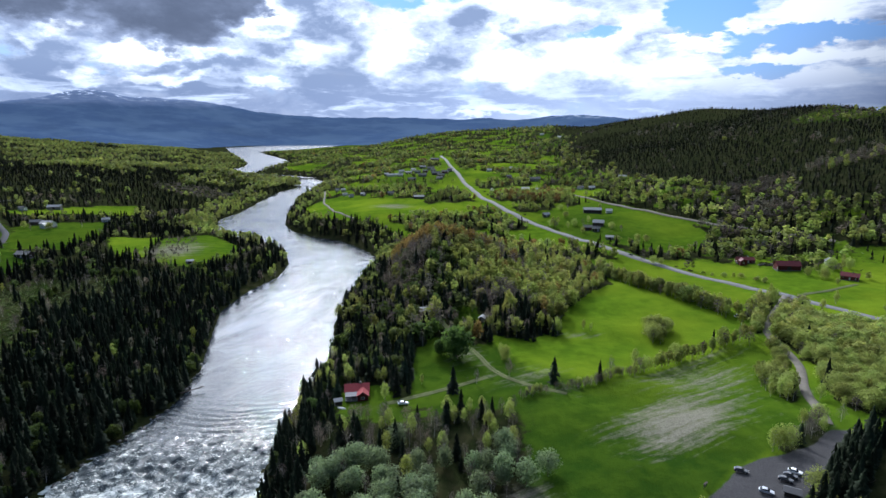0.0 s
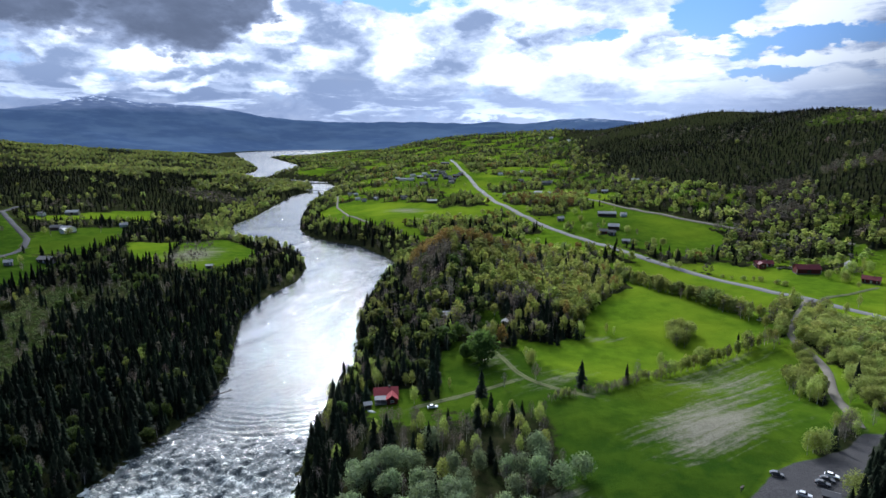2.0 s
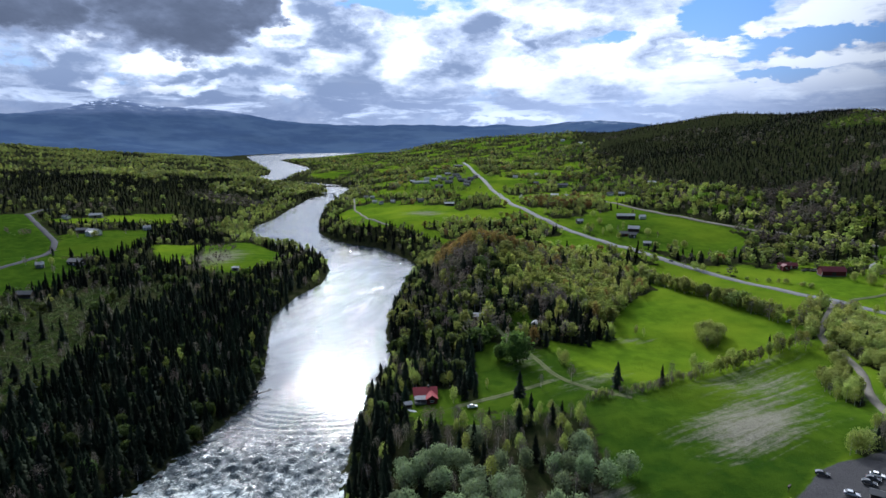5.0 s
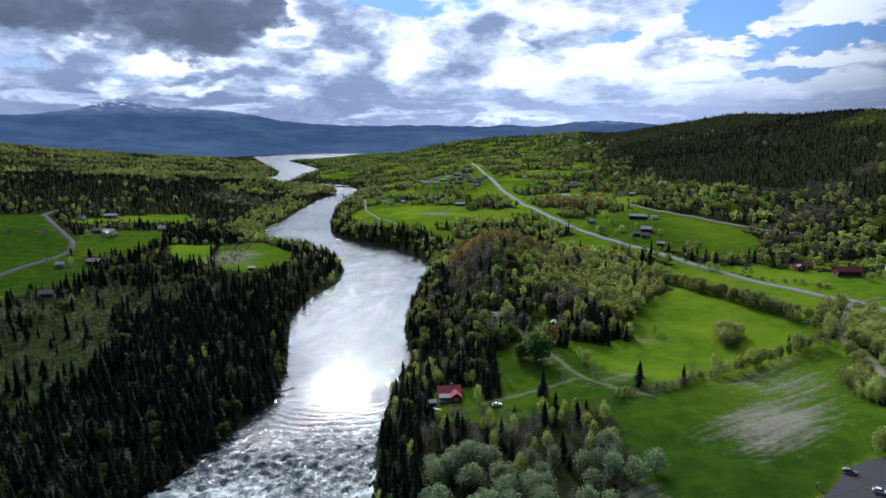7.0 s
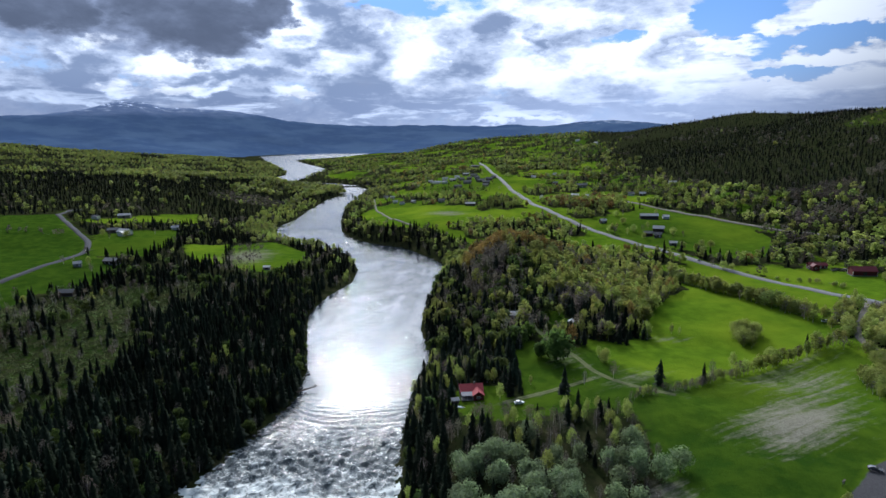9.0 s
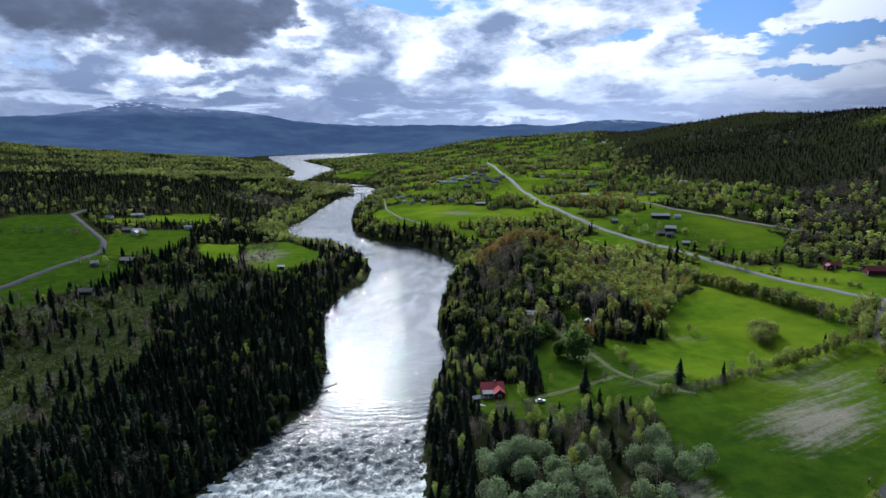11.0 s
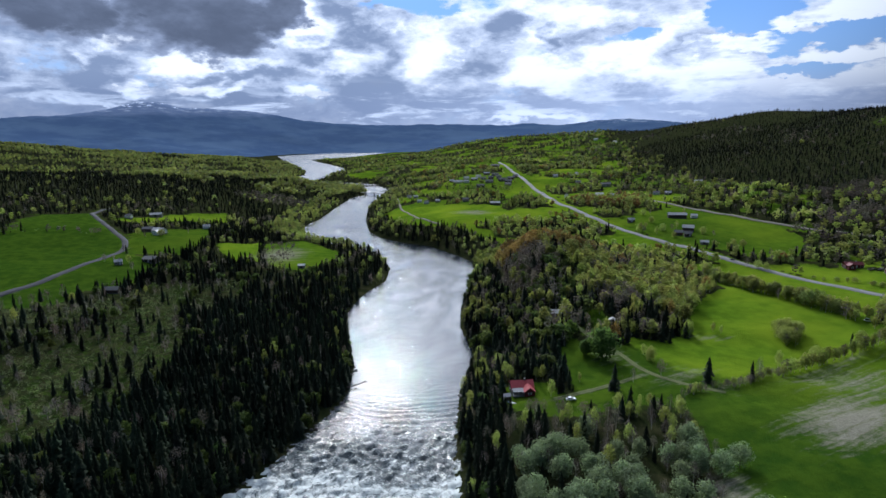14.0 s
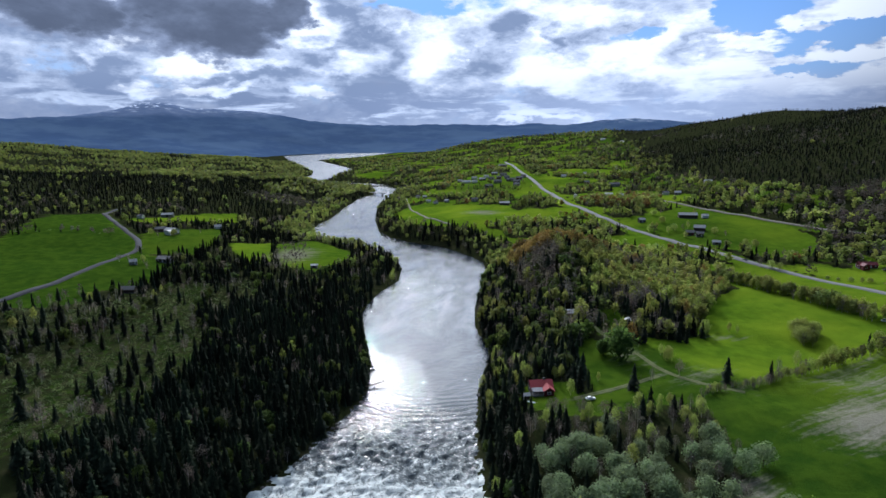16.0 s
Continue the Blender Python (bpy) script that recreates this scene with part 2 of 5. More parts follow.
def ground_material():
    m, t, s = material("ground")
    cover = add(t, "ShaderNodeSeparateColor", {0: add(t, "ShaderNodeAttribute", attribute_name="cover").outputs["Color"]})
    grass, bare, gravel = cover.outputs
    fine, mid, broad = grain(t, 1.6, 5, 0.65), grain(t, 0.12, 4), grain(t, 0.016, 3)
    field_tone = add(t, "ShaderNodeAttribute", attribute_name="field_tone").outputs["Fac"]
    young = blend(t, spread(t, mid, 0.20, 0.80), (0.046, 0.092, 0.006, 1), (0.088, 0.148, 0.008, 1))
    young = blend(t, spread(t, broad, 0.36, 0.72), young, (0.126, 0.180, 0.010, 1))
    # dark green of grazed land, also painted in for cloud shade over fields
    shaded_pasture = blend(t, spread(t, mid, 0.35, 0.68), (0.019, 0.043, 0.005, 1), (0.033, 0.062, 0.006, 1))
    meadow = blend(t, field_tone, shaded_pasture, young)
    meadow = blend(t, spread(t, fine, 0.55, 0.8, 0.0, 0.45), meadow, (0.034, 0.080, 0.007, 1))
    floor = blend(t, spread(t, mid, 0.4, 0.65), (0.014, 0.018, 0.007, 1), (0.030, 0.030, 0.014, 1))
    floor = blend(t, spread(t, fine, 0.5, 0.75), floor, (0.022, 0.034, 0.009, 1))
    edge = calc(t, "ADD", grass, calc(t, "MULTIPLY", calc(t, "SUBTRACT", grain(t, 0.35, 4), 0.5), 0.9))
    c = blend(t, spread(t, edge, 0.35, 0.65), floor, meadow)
    rows_n = grain(t, 0.16, 5, 0.62, (0.10, 1.7, 1.0), -31)
    tuft_n = grain(t, 0.42, 6, 0.70, (0.6, 1.0, 1.0), -31)
    straw_n = calc(t, "ADD", calc(t, "MULTIPLY", rows_n, 0.60), calc(t, "MULTIPLY", tuft_n, 0.40))
    straw = blend(t, spread(t, fine, 0.3, 0.7), (0.130, 0.118, 0.094, 1), (0.235, 0.215, 0.182, 1))
    worn = spread(t, calc(t, "ADD", bare, calc(t, "MULTIPLY", calc(t, "SUBTRACT", straw_n, 0.5), 2.2)), 0.30, 0.95, 0.0, 0.85)
    worn = calc(t, "MULTIPLY", worn, spread(t, bare, 0.02, 0.25))
    c = blend(t, worn, c, straw)
    stones = blend(t, spread(t, grain(t, 5.0, 4), 0.35, 0.65), (0.042, 0.041, 0.043, 1), (0.080, 0.078, 0.080, 1))
    c = blend(t, spread(t, calc(t, "ADD", gravel, calc(t, "MULTIPLY", calc(t, "SUBTRACT", mid, 0.5), 0.5)), 0.4, 0.6), c, stones)
    t.links.new(c, s.inputs["Base Color"])
    s.inputs["Roughness"].default_value, s.inputs["Specular IOR Level"].default_value = 0.95, 0.0
    bump(t, s, calc(t, "ADD", fine, calc(t, "MULTIPLY", mid, 3.0)), 0.8, 0.5)
    return m


def water_material():
    m, t, s = material("river_water")
    where = add(t, "ShaderNodeSeparateXYZ", {0: add(t, "ShaderNodeNewGeometry").outputs["Position"]})
    y = where.outputs[1]
    wild = add(t, "ShaderNodeAttribute", attribute_name="wild").outputs["Fac"]
    white = add(t, "ShaderNodeAttribute", attribute_name="foam").outputs["Fac"]
    s.inputs["IOR"].default_value = 1.33
    ripple = add(t, "ShaderNodeTexNoise", {"Vector": place(t, 1.0, (0.45, 1.0, 1.0), -8), "Scale": 0.30, "Detail": 5.0, "Roughness": 0.58, "Distortion": 0.8}).outputs[0]
    swirl = add(t, "ShaderNodeTexNoise", {"Vector": place(t, 1.0, (1.0, 0.5, 1.0), 12), "Scale": 0.05, "Detail": 5.0, "Roughness": 0.60, "Distortion": 0.3}).outputs[0]
    slow = add(t, "ShaderNodeTexNoise", {"Vector": place(t, 1.0, (0.4, 1.0, 1.0), 10), "Scale": 0.10, "Detail": 3.0, "Roughness": 0.5, "Distortion": 0.6}).outputs[0]
    glint = add(t, "ShaderNodeTexNoise", {"Vector": place(t, 1.0, (0.5, 1.0, 1.0), 6), "Scale": 1.1, "Detail": 4.0, "Roughness": 0.6, "Distortion": 0.5}).outputs[0]
    patch = calc(t, "MULTIPLY", spread(t, swirl, 0.36, 0.66, 0.36, 1.45), spread(t, y, 290, 470, 0.85, 1.35))
    chop = add(t, "ShaderNodeTexNoise", {"Vector": place(t, 1.0, (0.62, 1.15, 1.0)), "Scale": 0.62, "Detail": 8.0, "Roughness": 0.70, "Distortion": 1.3}).outputs[0]
    froth = add(t, "ShaderNodeTexNoise", {"Vector": place(t, 1.0, (0.9, 1.0, 1.0)), "Scale": 0.24, "Detail": 10.0, "Roughness": 0.72, "Distortion": 1.8}).outputs[0]
    h = calc(t, "ADD", calc(t, "MULTIPLY", calc(t, "MULTIPLY", calc(t, "ADD", calc(t, "MULTIPLY", ripple, 0.9), calc(t, "ADD", calc(t, "MULTIPLY", slow, 0.45), calc(t, "MULTIPLY", glint, 0.35))), patch), 0.62), calc(t, "MULTIPLY", calc(t, "MULTIPLY", chop, wild), 0.85))
    bump(t, s, h, 0.9, 0.5)
    crest = calc(t, "MULTIPLY", spread(t, chop, 0.51, 0.66), calc(t, "MULTIPLY", wild, 0.82))
    foam = calc(t, "MAXIMUM", crest, spread(t, calc(t, "ADD", calc(t, "MULTIPLY", white, 0.42), froth), 0.72, 0.98))
    churned = blend(t, wild, (0.012, 0.017, 0.024, 1), (0.034, 0.046, 0.050, 1))
    c = blend(t, foam, churned, (0.50, 0.54, 0.53, 1))
    t.links.new(c, s.inputs["Base Color"])
    still = spread(t, y, 500, 1700, 0.06, 0.20)
    t.links.new(calc(t, "ADD", still, calc(t, "ADD", calc(t, "MULTIPLY", foam, 0.40), calc(t, "MULTIPLY", wild, 0.05))), s.inputs["Roughness"])
    return m


def mountain_material():
    """Far slopes with the haze of kilometres of air painted in: blue woods below, bare fell and snow above."""
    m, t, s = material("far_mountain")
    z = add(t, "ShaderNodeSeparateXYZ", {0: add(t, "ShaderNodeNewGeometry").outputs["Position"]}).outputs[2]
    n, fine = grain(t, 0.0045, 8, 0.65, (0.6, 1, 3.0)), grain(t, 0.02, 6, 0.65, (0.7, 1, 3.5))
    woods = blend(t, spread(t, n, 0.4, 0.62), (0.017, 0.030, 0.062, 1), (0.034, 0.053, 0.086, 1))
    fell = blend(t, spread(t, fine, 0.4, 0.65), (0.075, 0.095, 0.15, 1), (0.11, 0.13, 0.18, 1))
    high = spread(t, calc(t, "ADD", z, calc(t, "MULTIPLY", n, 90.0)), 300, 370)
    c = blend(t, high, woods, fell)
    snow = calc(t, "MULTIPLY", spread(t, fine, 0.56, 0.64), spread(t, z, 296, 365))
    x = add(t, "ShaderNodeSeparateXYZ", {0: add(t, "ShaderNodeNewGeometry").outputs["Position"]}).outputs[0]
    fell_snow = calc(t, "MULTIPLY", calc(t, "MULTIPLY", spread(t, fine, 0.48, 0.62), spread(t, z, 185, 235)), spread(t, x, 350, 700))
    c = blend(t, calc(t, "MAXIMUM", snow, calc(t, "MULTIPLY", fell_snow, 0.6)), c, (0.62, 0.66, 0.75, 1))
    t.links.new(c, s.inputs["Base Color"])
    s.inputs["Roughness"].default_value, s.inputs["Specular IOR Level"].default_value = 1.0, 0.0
    # the haze itself: a bluish glow mixed into the slopes' own colour
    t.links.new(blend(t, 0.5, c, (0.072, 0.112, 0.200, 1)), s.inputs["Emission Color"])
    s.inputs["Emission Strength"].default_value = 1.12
    return m


GROUND = ground_material()
WATER = water_material()
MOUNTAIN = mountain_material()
NEEDLES = foliage_material("spruce_needles", 0.14, 0.04)
LEAVES = foliage_material("spring_leaves", 0.58, 0.1)
BARK = plain("spruce_bark", (0.09, 0.065, 0.05), 0.9, relief=0.05)
BIRCH_BARK = plain("birch_bark", (0.42, 0.39, 0.35), 0.8, vary=0.7, scale=2.0)
ASPHALT = plain("worn_asphalt", (0.155, 0.152, 0.155), 0.9, spec=0.15, vary=0.2, scale=0.6)
DARK_ASPHALT = plain("dark_asphalt", (0.034, 0.035, 0.041), 0.9, spec=0.12, vary=0.2, scale=0.6)
GRAVEL = plain("gravel_track", (0.150, 0.137, 0.115), 0.95, spec=0.1, vary=0.5, scale=0.8, relief=0.05)
ROCK = plain("river_rock", (0.085, 0.08, 0.078), 0.8, vary=0.5, scale=0.8, relief=0.1)
RED_WALL = plain("red_boards", (0.095, 0.014, 0.012), 0.8)
DARK_WALL = plain("brown_boards", (0.045, 0.032, 0.026), 0.8)
WHITE_WALL = plain("white_boards", (0.72, 0.70, 0.66), 0.7, vary=0.15)
GREY_WALL = plain("weathered_boards", (0.22, 0.20, 0.18), 0.85)
RED_ROOF = plain("red_sheet_roof", (0.27, 0.045, 0.05), 0.62, vary=0.3, spec=0.2)
BARN_ROOF = plain("dark_red_sheet_roof", (0.115, 0.018, 0.024), 0.6, vary=0.3, spec=0.2)
GREY_ROOF = plain("grey_sheet_roof", (0.26, 0.262, 0.27), 0.50, vary=0.4, spec=0.45)
PORCH_ROOF = plain("weathered_porch_sheet", (0.17, 0.17, 0.185), 0.70, vary=0.4, spec=0.3)
DARK_ROOF = plain("dark_tile_roof", (0.055, 0.055, 0.06), 0.55, vary=0.3)
TRIM = plain("white_trim", (0.78, 0.77, 0.74), 0.6, vary=0.1)
STONE = plain("foundation_stone", (0.13, 0.125, 0.12), 0.9)
PANE = plain("window_pane", (0.03, 0.035, 0.04), 0.08, vary=0.1, spec=0.8)
RUT = plain("worn_ruts", (0.105, 0.118, 0.052), 0.95, vary=0.6, scale=0.7, spec=0.05)
CONCRETE = plain("grey_concrete", (0.33, 0.32, 0.31), 0.85)
RUBBER = plain("tyre_rubber", (0.02, 0.02, 0.02), 0.8)
STEEL = plain("galvanised_steel", (0.45, 0.46, 0.47), 0.45, 0.8)
PAINTS = {k: plain(k + "_car_paint", c, 0.25, vary=0.05, spec=0.7) for k, c in
          {"white": (0.80, 0.80, 0.80), "silver": (0.45, 0.47, 0.50), "dark": (0.03, 0.035, 0.045), "blue": (0.12, 0.22, 0.42), "red": (0.35, 0.03, 0.03)}.items()}

# ---- the lie of the land: banks, water level, heights ----
LEFT_BANK = np.array([(-330, -60), (-230, 60), (-172, 140), (-149, 186), (-139, 214), (-129, 254), (-133, 291), (-148, 345), (-161, 395),
                      (-158, 448), (-147, 489), (-150, 540), (-174, 614), (-222, 664), (-256, 683), (-291, 724), (-323, 810), (-318, 890),
                      (-327, 1019), (-329, 1166), (-308, 1231), (-345, 1390), (-440, 1490), (-560, 1560)], float)
RIGHT_BANK = np.array([(-40, -60), (-58, 60), (-64, 140), (-65, 175), (-69, 203), (-69, 263), (-63, 311), (-66, 335), (-72, 360), (-73, 409),
                       (-70, 449), (-64, 520), (-66, 568), (-80, 598), (-115, 656), (-155, 682), (-190, 719), (-214, 768), (-240, 876),
                       (-263, 1016), (-267, 1153), (-268, 1329), (-331, 1434), (-430, 1515)], float)
LAKE = np.array([(-512, 1544), (-554, 2085), (-613, 2241), (-922, 2899), (-806, 3147), (-610, 4319), (-1056, 4207), (-1325, 3530),
                 (-927, 2563), (-678, 2005), (-622, 1800), (-625, 1595)], float)
SHORE = np.concatenate([RIGHT_BANK, LAKE, LEFT_BANK[::-1]])


def ease(a, b, v):
    s = np.clip((v - a) / (b - a), 0.0, 1.0)
    return s * s * (3 - 2 * s)


def inside(poly, x, y):
    """Whether points lie within a closed outline."""
    hit = np.zeros(np.shape(x), bool)
    for (ax, ay), (bx, by) in zip(poly, np.roll(poly, -1, 0)):
        if ay != by:
            hit ^= ((ay > y) != (by > y)) & (x < (bx - ax) * (y - ay) / (by - ay) + ax)
    return hit


def away(line, x, y, closed=False):
    """Distance of points from a line of corners."""
    best = np.full(np.shape(x), 1e9)
    ends = np.roll(line, -1, 0) if closed else line[1:]
    for (ax, ay), (bx, by) in zip(line, ends):
        dx, dy = bx - ax, by - ay
        s = np.clip(((x - ax) * dx + (y - ay) * dy) / max(dx * dx + dy * dy, 1e-9), 0, 1)
        best = np.minimum(best, (x - ax - s * dx) ** 2 + (y - ay - s * dy) ** 2)
    return np.sqrt(best)


def swell(x, y, size, seed):
    """Smooth rolling noise, about -1 to 1, with waves of about that size."""
    total, rng = 0.0, np.random.default_rng(seed)
    for k in range(7):
        a, p, f = rng.uniform(0, 6.283), rng.uniform(0, 6.283), rng.uniform(0.7, 1.9)
        total = total + np.sin((x * math.cos(a) + y * math.sin(a)) * 6.283 * f / size + p + 1.3 * np.sin((x * math.sin(a) - y * math.cos(a)) * 4.1 / size + k))
    return total / 3.2


def water_level(y):
    return 10.0 * ease(900, 1650, y) - 1.6 * (1 - ease(170, 250, y))


def mound(x, y, cx, cy, sx, sy, turn=0.0):
    c, s = math.cos(radians(turn)), math.sin(radians(turn))
    u, v = (x - cx) * c + (y - cy) * s, -(x - cx) * s + (y - cy) * c
    return np.exp(-0.5 * ((u / sx) ** 2 + (v / sy) ** 2))


def side(x, y):
    """1 on the right bank's side of the river, 0 on the left's."""
    mid_y = np.array([-60, 186, 345, 489, 568, 656, 724, 876, 1166, 1330, 1434, 1550, 2241, 3147, 4319, 5000.0])
    mid_x = np.array([-185, -107, -110, -110, -108, -160, -240, -280, -297, -300, -350, -500, -700, -1000, -830, -900.0])
    return x > np.interp(y, mid_y, mid_x)


def height(x, y):
    """The ground's height; the river lies at about 0."""
    x, y = np.asarray(x, float), np.asarray(y, float)
    d = away(SHORE, x, y)
    wet = inside(SHORE, x, y)
    d = np.where(wet, -d, d)
    right = side(x, y)
    dl = np.maximum(d, 0)
    # right bank: fields, the rising valley floor and the wooded hill
    rise = 0.075 * np.clip(y - 560, 0, 330) + 0.05 * np.clip(y - 890, 0, 1700)
    land_r = 11.5 - 4.5 * mound(x, y, 140, 315, 75, 60) + 4.0 * mound(x, y, 115, 165, 60, 45) - 3.5 * mound(x, y, 28, 182, 20, 24) + rise * (1 - np.exp(-dl / (190.0 + 600 * ease(1350, 2100, y))))
    hill = 0.235 * np.clip(x - 225, 0, 480) + 0.0 * x - 0.05 * np.clip(x - 740, 0, 1500)
    hill = hill * ease(380, 720, y + 0.12 * (x - 225)) * np.exp(-0.5 * (np.clip(y - 1450, 0, None) / 520) ** 2)
    land_r = land_r + hill + 30 * mound(x, y, -8, 452, 44, 62) * ease(0, 60, dl) + 6.0 * mound(x, y, 185, 560, 60, 55) + 8 * mound(x, y, 190, 735, 100, 90) + 5 * mound(x, y, 245, 378, 60, 45) + 9 * mound(x, y, -100, 715, 70, 60)
    land_r = land_r + ease(1400, 2400, y) * ease(-100, 350, x) * 22 + 12 * ease(150, 500, x) * swell(x, y, 700, 5)
    low = ease(1550, 1900, y) * (1 - ease(-640, -60, x))
    land_r = land_r * (1 - low) + np.minimum(land_r, 17) * low
    land_r = land_r + 24 * mound(x, y, 20, 2850, 190, 330)
    # left bank: low forest, farms on a shelf, far wooded plateau
    land_l = 4 + 0.065 * np.minimum(dl, 230) + 0.07 * np.clip(dl - 230, 0, 420) + 0.12 * np.clip(dl - 620, 0, 420)
    land_l = land_l + ease(60, 200, dl) * (9 * ease(520, 640, y) + 0.02 * np.clip(y - 640, 0, 700) - 2 * ease(560, 480, y))
    land_l = land_l * (1 - 0.5 * ease(2300, 3600, y))
    land_l = land_l + 5 * ease(300, 800, dl) * swell(x, y, 900, 8)
    land = np.where(right, land_r, land_l) + 0.7 * swell(x, y, 70, 2) * ease(5, 60, dl) + 2.0 * swell(x, y, 260, 3) * ease(40, 250, dl)
    bank = np.where(right, 1 - np.exp(-dl / 16.0), 1 - np.exp(-dl / 22.0))
    level = water_level(y)
    dry = np.maximum(land - level, 1.5) * bank + level
    far = ease(2700, 3500, np.hypot(x, y))
    dry = dry * (1 - far) + far * np.minimum(dry, level + 3 + 0.01 * dl)
    return np.where(wet, level - 3.0 * ease(0, 12, -d), dry)

# ---- plan: roads, fields, woods ----
MAIN_ROAD = np.array([(318, 255), (296, 292), (268, 339), (250, 370), (238, 391), (217, 427), (192, 472), (168, 512), (137, 586), (113, 640), (84, 722),
                      (56, 840), (37, 1020), (20, 1250), (6, 1450), (-6, 1650)], float)
SIDE_ROAD = np.array([(241, 386), (222, 362), (200, 335), (188, 316), (189, 303), (187, 283), (179, 265), (168, 246), (160, 222), (153, 205)], float)
UPPER_ROAD = np.array([(190, 830), (201, 795), (238, 715), (277, 640), (303, 600), (341, 553), (372, 520)], float)
FARM_ROAD = np.array([(-424, 340), (-419, 365), (-415, 409), (-421, 491), (-429, 545), (-453, 583), (-530, 662), (-590, 725), (-600, 790)], float)
SPIT_ROAD = np.array([(-209, 1013), (-183, 872), (-142, 745), (-118, 708), (-108, 696)], float)
TRACK = np.array([(60, 241), (41, 248), (26, 264), (17, 290), (4, 316), (-2, 335)], float)
DRIVE = np.array([(24, 261), (4, 246), (-14, 237), (-30, 231)], float)
BARN_LANE = np.array([(246, 380), (256, 389), (275, 398), (290, 403), (304, 411), (318, 421)], float)
ROADS = [(MAIN_ROAD, 6.2, ASPHALT, "main_road", "grey asphalt road running up the valley"), (SIDE_ROAD, 3.6, GRAVEL, "side_road", "pale gravel road down to the car park"),
         (UPPER_ROAD, 3.8, GRAVEL, "upper_road", "light gravel road along the hillside"), (FARM_ROAD, 5.0, DARK_ASPHALT, "farm_road", "grey paved road past the farms"),
         (SPIT_ROAD, 2.6, GRAVEL, "spit_road", "narrow gravel road across the river meadow"), (TRACK, 2.0, RUT, "field_track", "worn two-rut track beside the meadow"),
         (DRIVE, 1.8, RUT, "cabin_drive", "grassy drive to the red cabin"), (BARN_LANE, 1.9, RUT, "barn_lane", "gravel lane to the red barns")]
LOT = np.array([(80, 158), (92, 168), (101, 177), (112, 183), (122, 186), (140, 195), (152, 206), (160, 205), (152, 192), (134, 177), (120, 165), (106, 152)], float)
FIELDS = [np.array(p, float) for p in (
    [(22, 316), (35, 289), (46, 266), (70, 262), (107, 288), (160, 315), (184, 335), (180, 350), (159, 389), (134, 425), (112, 410), (84, 368), (70, 335), (51, 312)],
    [(20, 150), (30, 180), (40, 222), (54, 234), (103, 270), (172, 303), (181, 296), (178, 274), (158, 250), (150, 225), (146, 208), (120, 189), (100, 178), (80, 160), (60, 145)],
    [(158, 500), (202, 440), (236, 404), (196, 352), (182, 378), (166, 412), (140, 458)],
    [(202, 478), (240, 436), (262, 412), (300, 372), (345, 330), (360, 420), (318, 432), (296, 440), (254, 485), (215, 505)],
    [(59, 625), (106, 640), (131, 575), (118, 534), (81, 594)],
    [(148, 574), (196, 520), (250, 540), (278, 590), (272, 632), (232, 712), (200, 770), (160, 735), (100, 712), (121, 655)],
    [(-210, 838), (-163, 730), (-112, 690), (-41, 688), (-16, 787), (-38, 846), (-91, 876), (-145, 878), (-186, 905)],
    [(-8, 310), (15, 300), (20, 276), (22, 266), (4, 251), (-10, 250), (-17, 272)],
    [(-28, 228), (-8, 224), (30, 255), (38, 245), (36, 228), (10, 226), (-20, 216), (-40, 222), (-44, 232)],
    [(-555, 513), (-512, 600), (-466, 585), (-436, 540), (-428, 490), (-433, 371), (-520, 420)],
    [(-405, 355), (-408, 476), (-402, 508), (-369, 507), (-350, 435), (-373, 402), (-366, 361)],
    [(-470, 627), (-404, 690), (-370, 608), (-361, 536), (-406, 522), (-438, 570)],
    [(-544, 690), (-446, 830), (-416, 759), (-500, 690)],
    [(-356, 598), (-315, 629), (-278, 520), (-287, 500), (-323, 545)],
    [(-308, 620), (-281, 676), (-204, 580), (-215, 531), (-224, 494), (-261, 506)],
    [(-594, 558), (-520, 600), (-480, 605), (-530, 655), (-585, 725), (-640, 690)],
    [(-560, 505), (-590, 560), (-535, 650), (-480, 610), (-440, 560), (-400, 515), (-366, 500), (-372, 405), (-370, 361), (-405, 345), (-460, 360), (-520, 420)])]
CLEARING = np.array([(-330, 190), (-308, 262), (-306, 360), (-323, 443), (-300, 450), (-276, 349), (-236, 302), (-226, 258), (-234, 228), (-236, 195), (-290, 150)], float)
KNOLL_GLADE = np.array([(9, 352), (23, 356), (25, 322), (16, 314), (8, 324)], float)
SPRUCE_CLUMP = [(-294, 474, 21, 38), (-334, 450, 18, 16), (-347, 668, 40, 30)]
FIELD_HEDGES = [np.array([(-600, 566), (-568, 588), (-515, 598), (-492, 600)], float), np.array([(-396, 345), (-374, 398), (-352, 388), (-335, 400)], float)]
SCRUB = np.array([(-420, 280), (-400, 340), (-350, 380), (-322, 440), (-262, 452), (-240, 400), (-258, 350), (-240, 310), (-280, 240), (-330, 180)], float)
BUSHLAND = np.array([(186, 300), (186, 325), (205, 360), (226, 372), (232, 334), (256, 314), (322, 244), (330, 190), (200, 195), (174, 228), (180, 250), (192, 274)], float)
PARKWOOD = np.array([(114, 152), (122, 163), (142, 180), (162, 195), (200, 190), (200, 110), (105, 110)], float)
BEDS = [np.array([(-38, 252), (-46, 226), (-20, 226), (-20, 252)], float)]
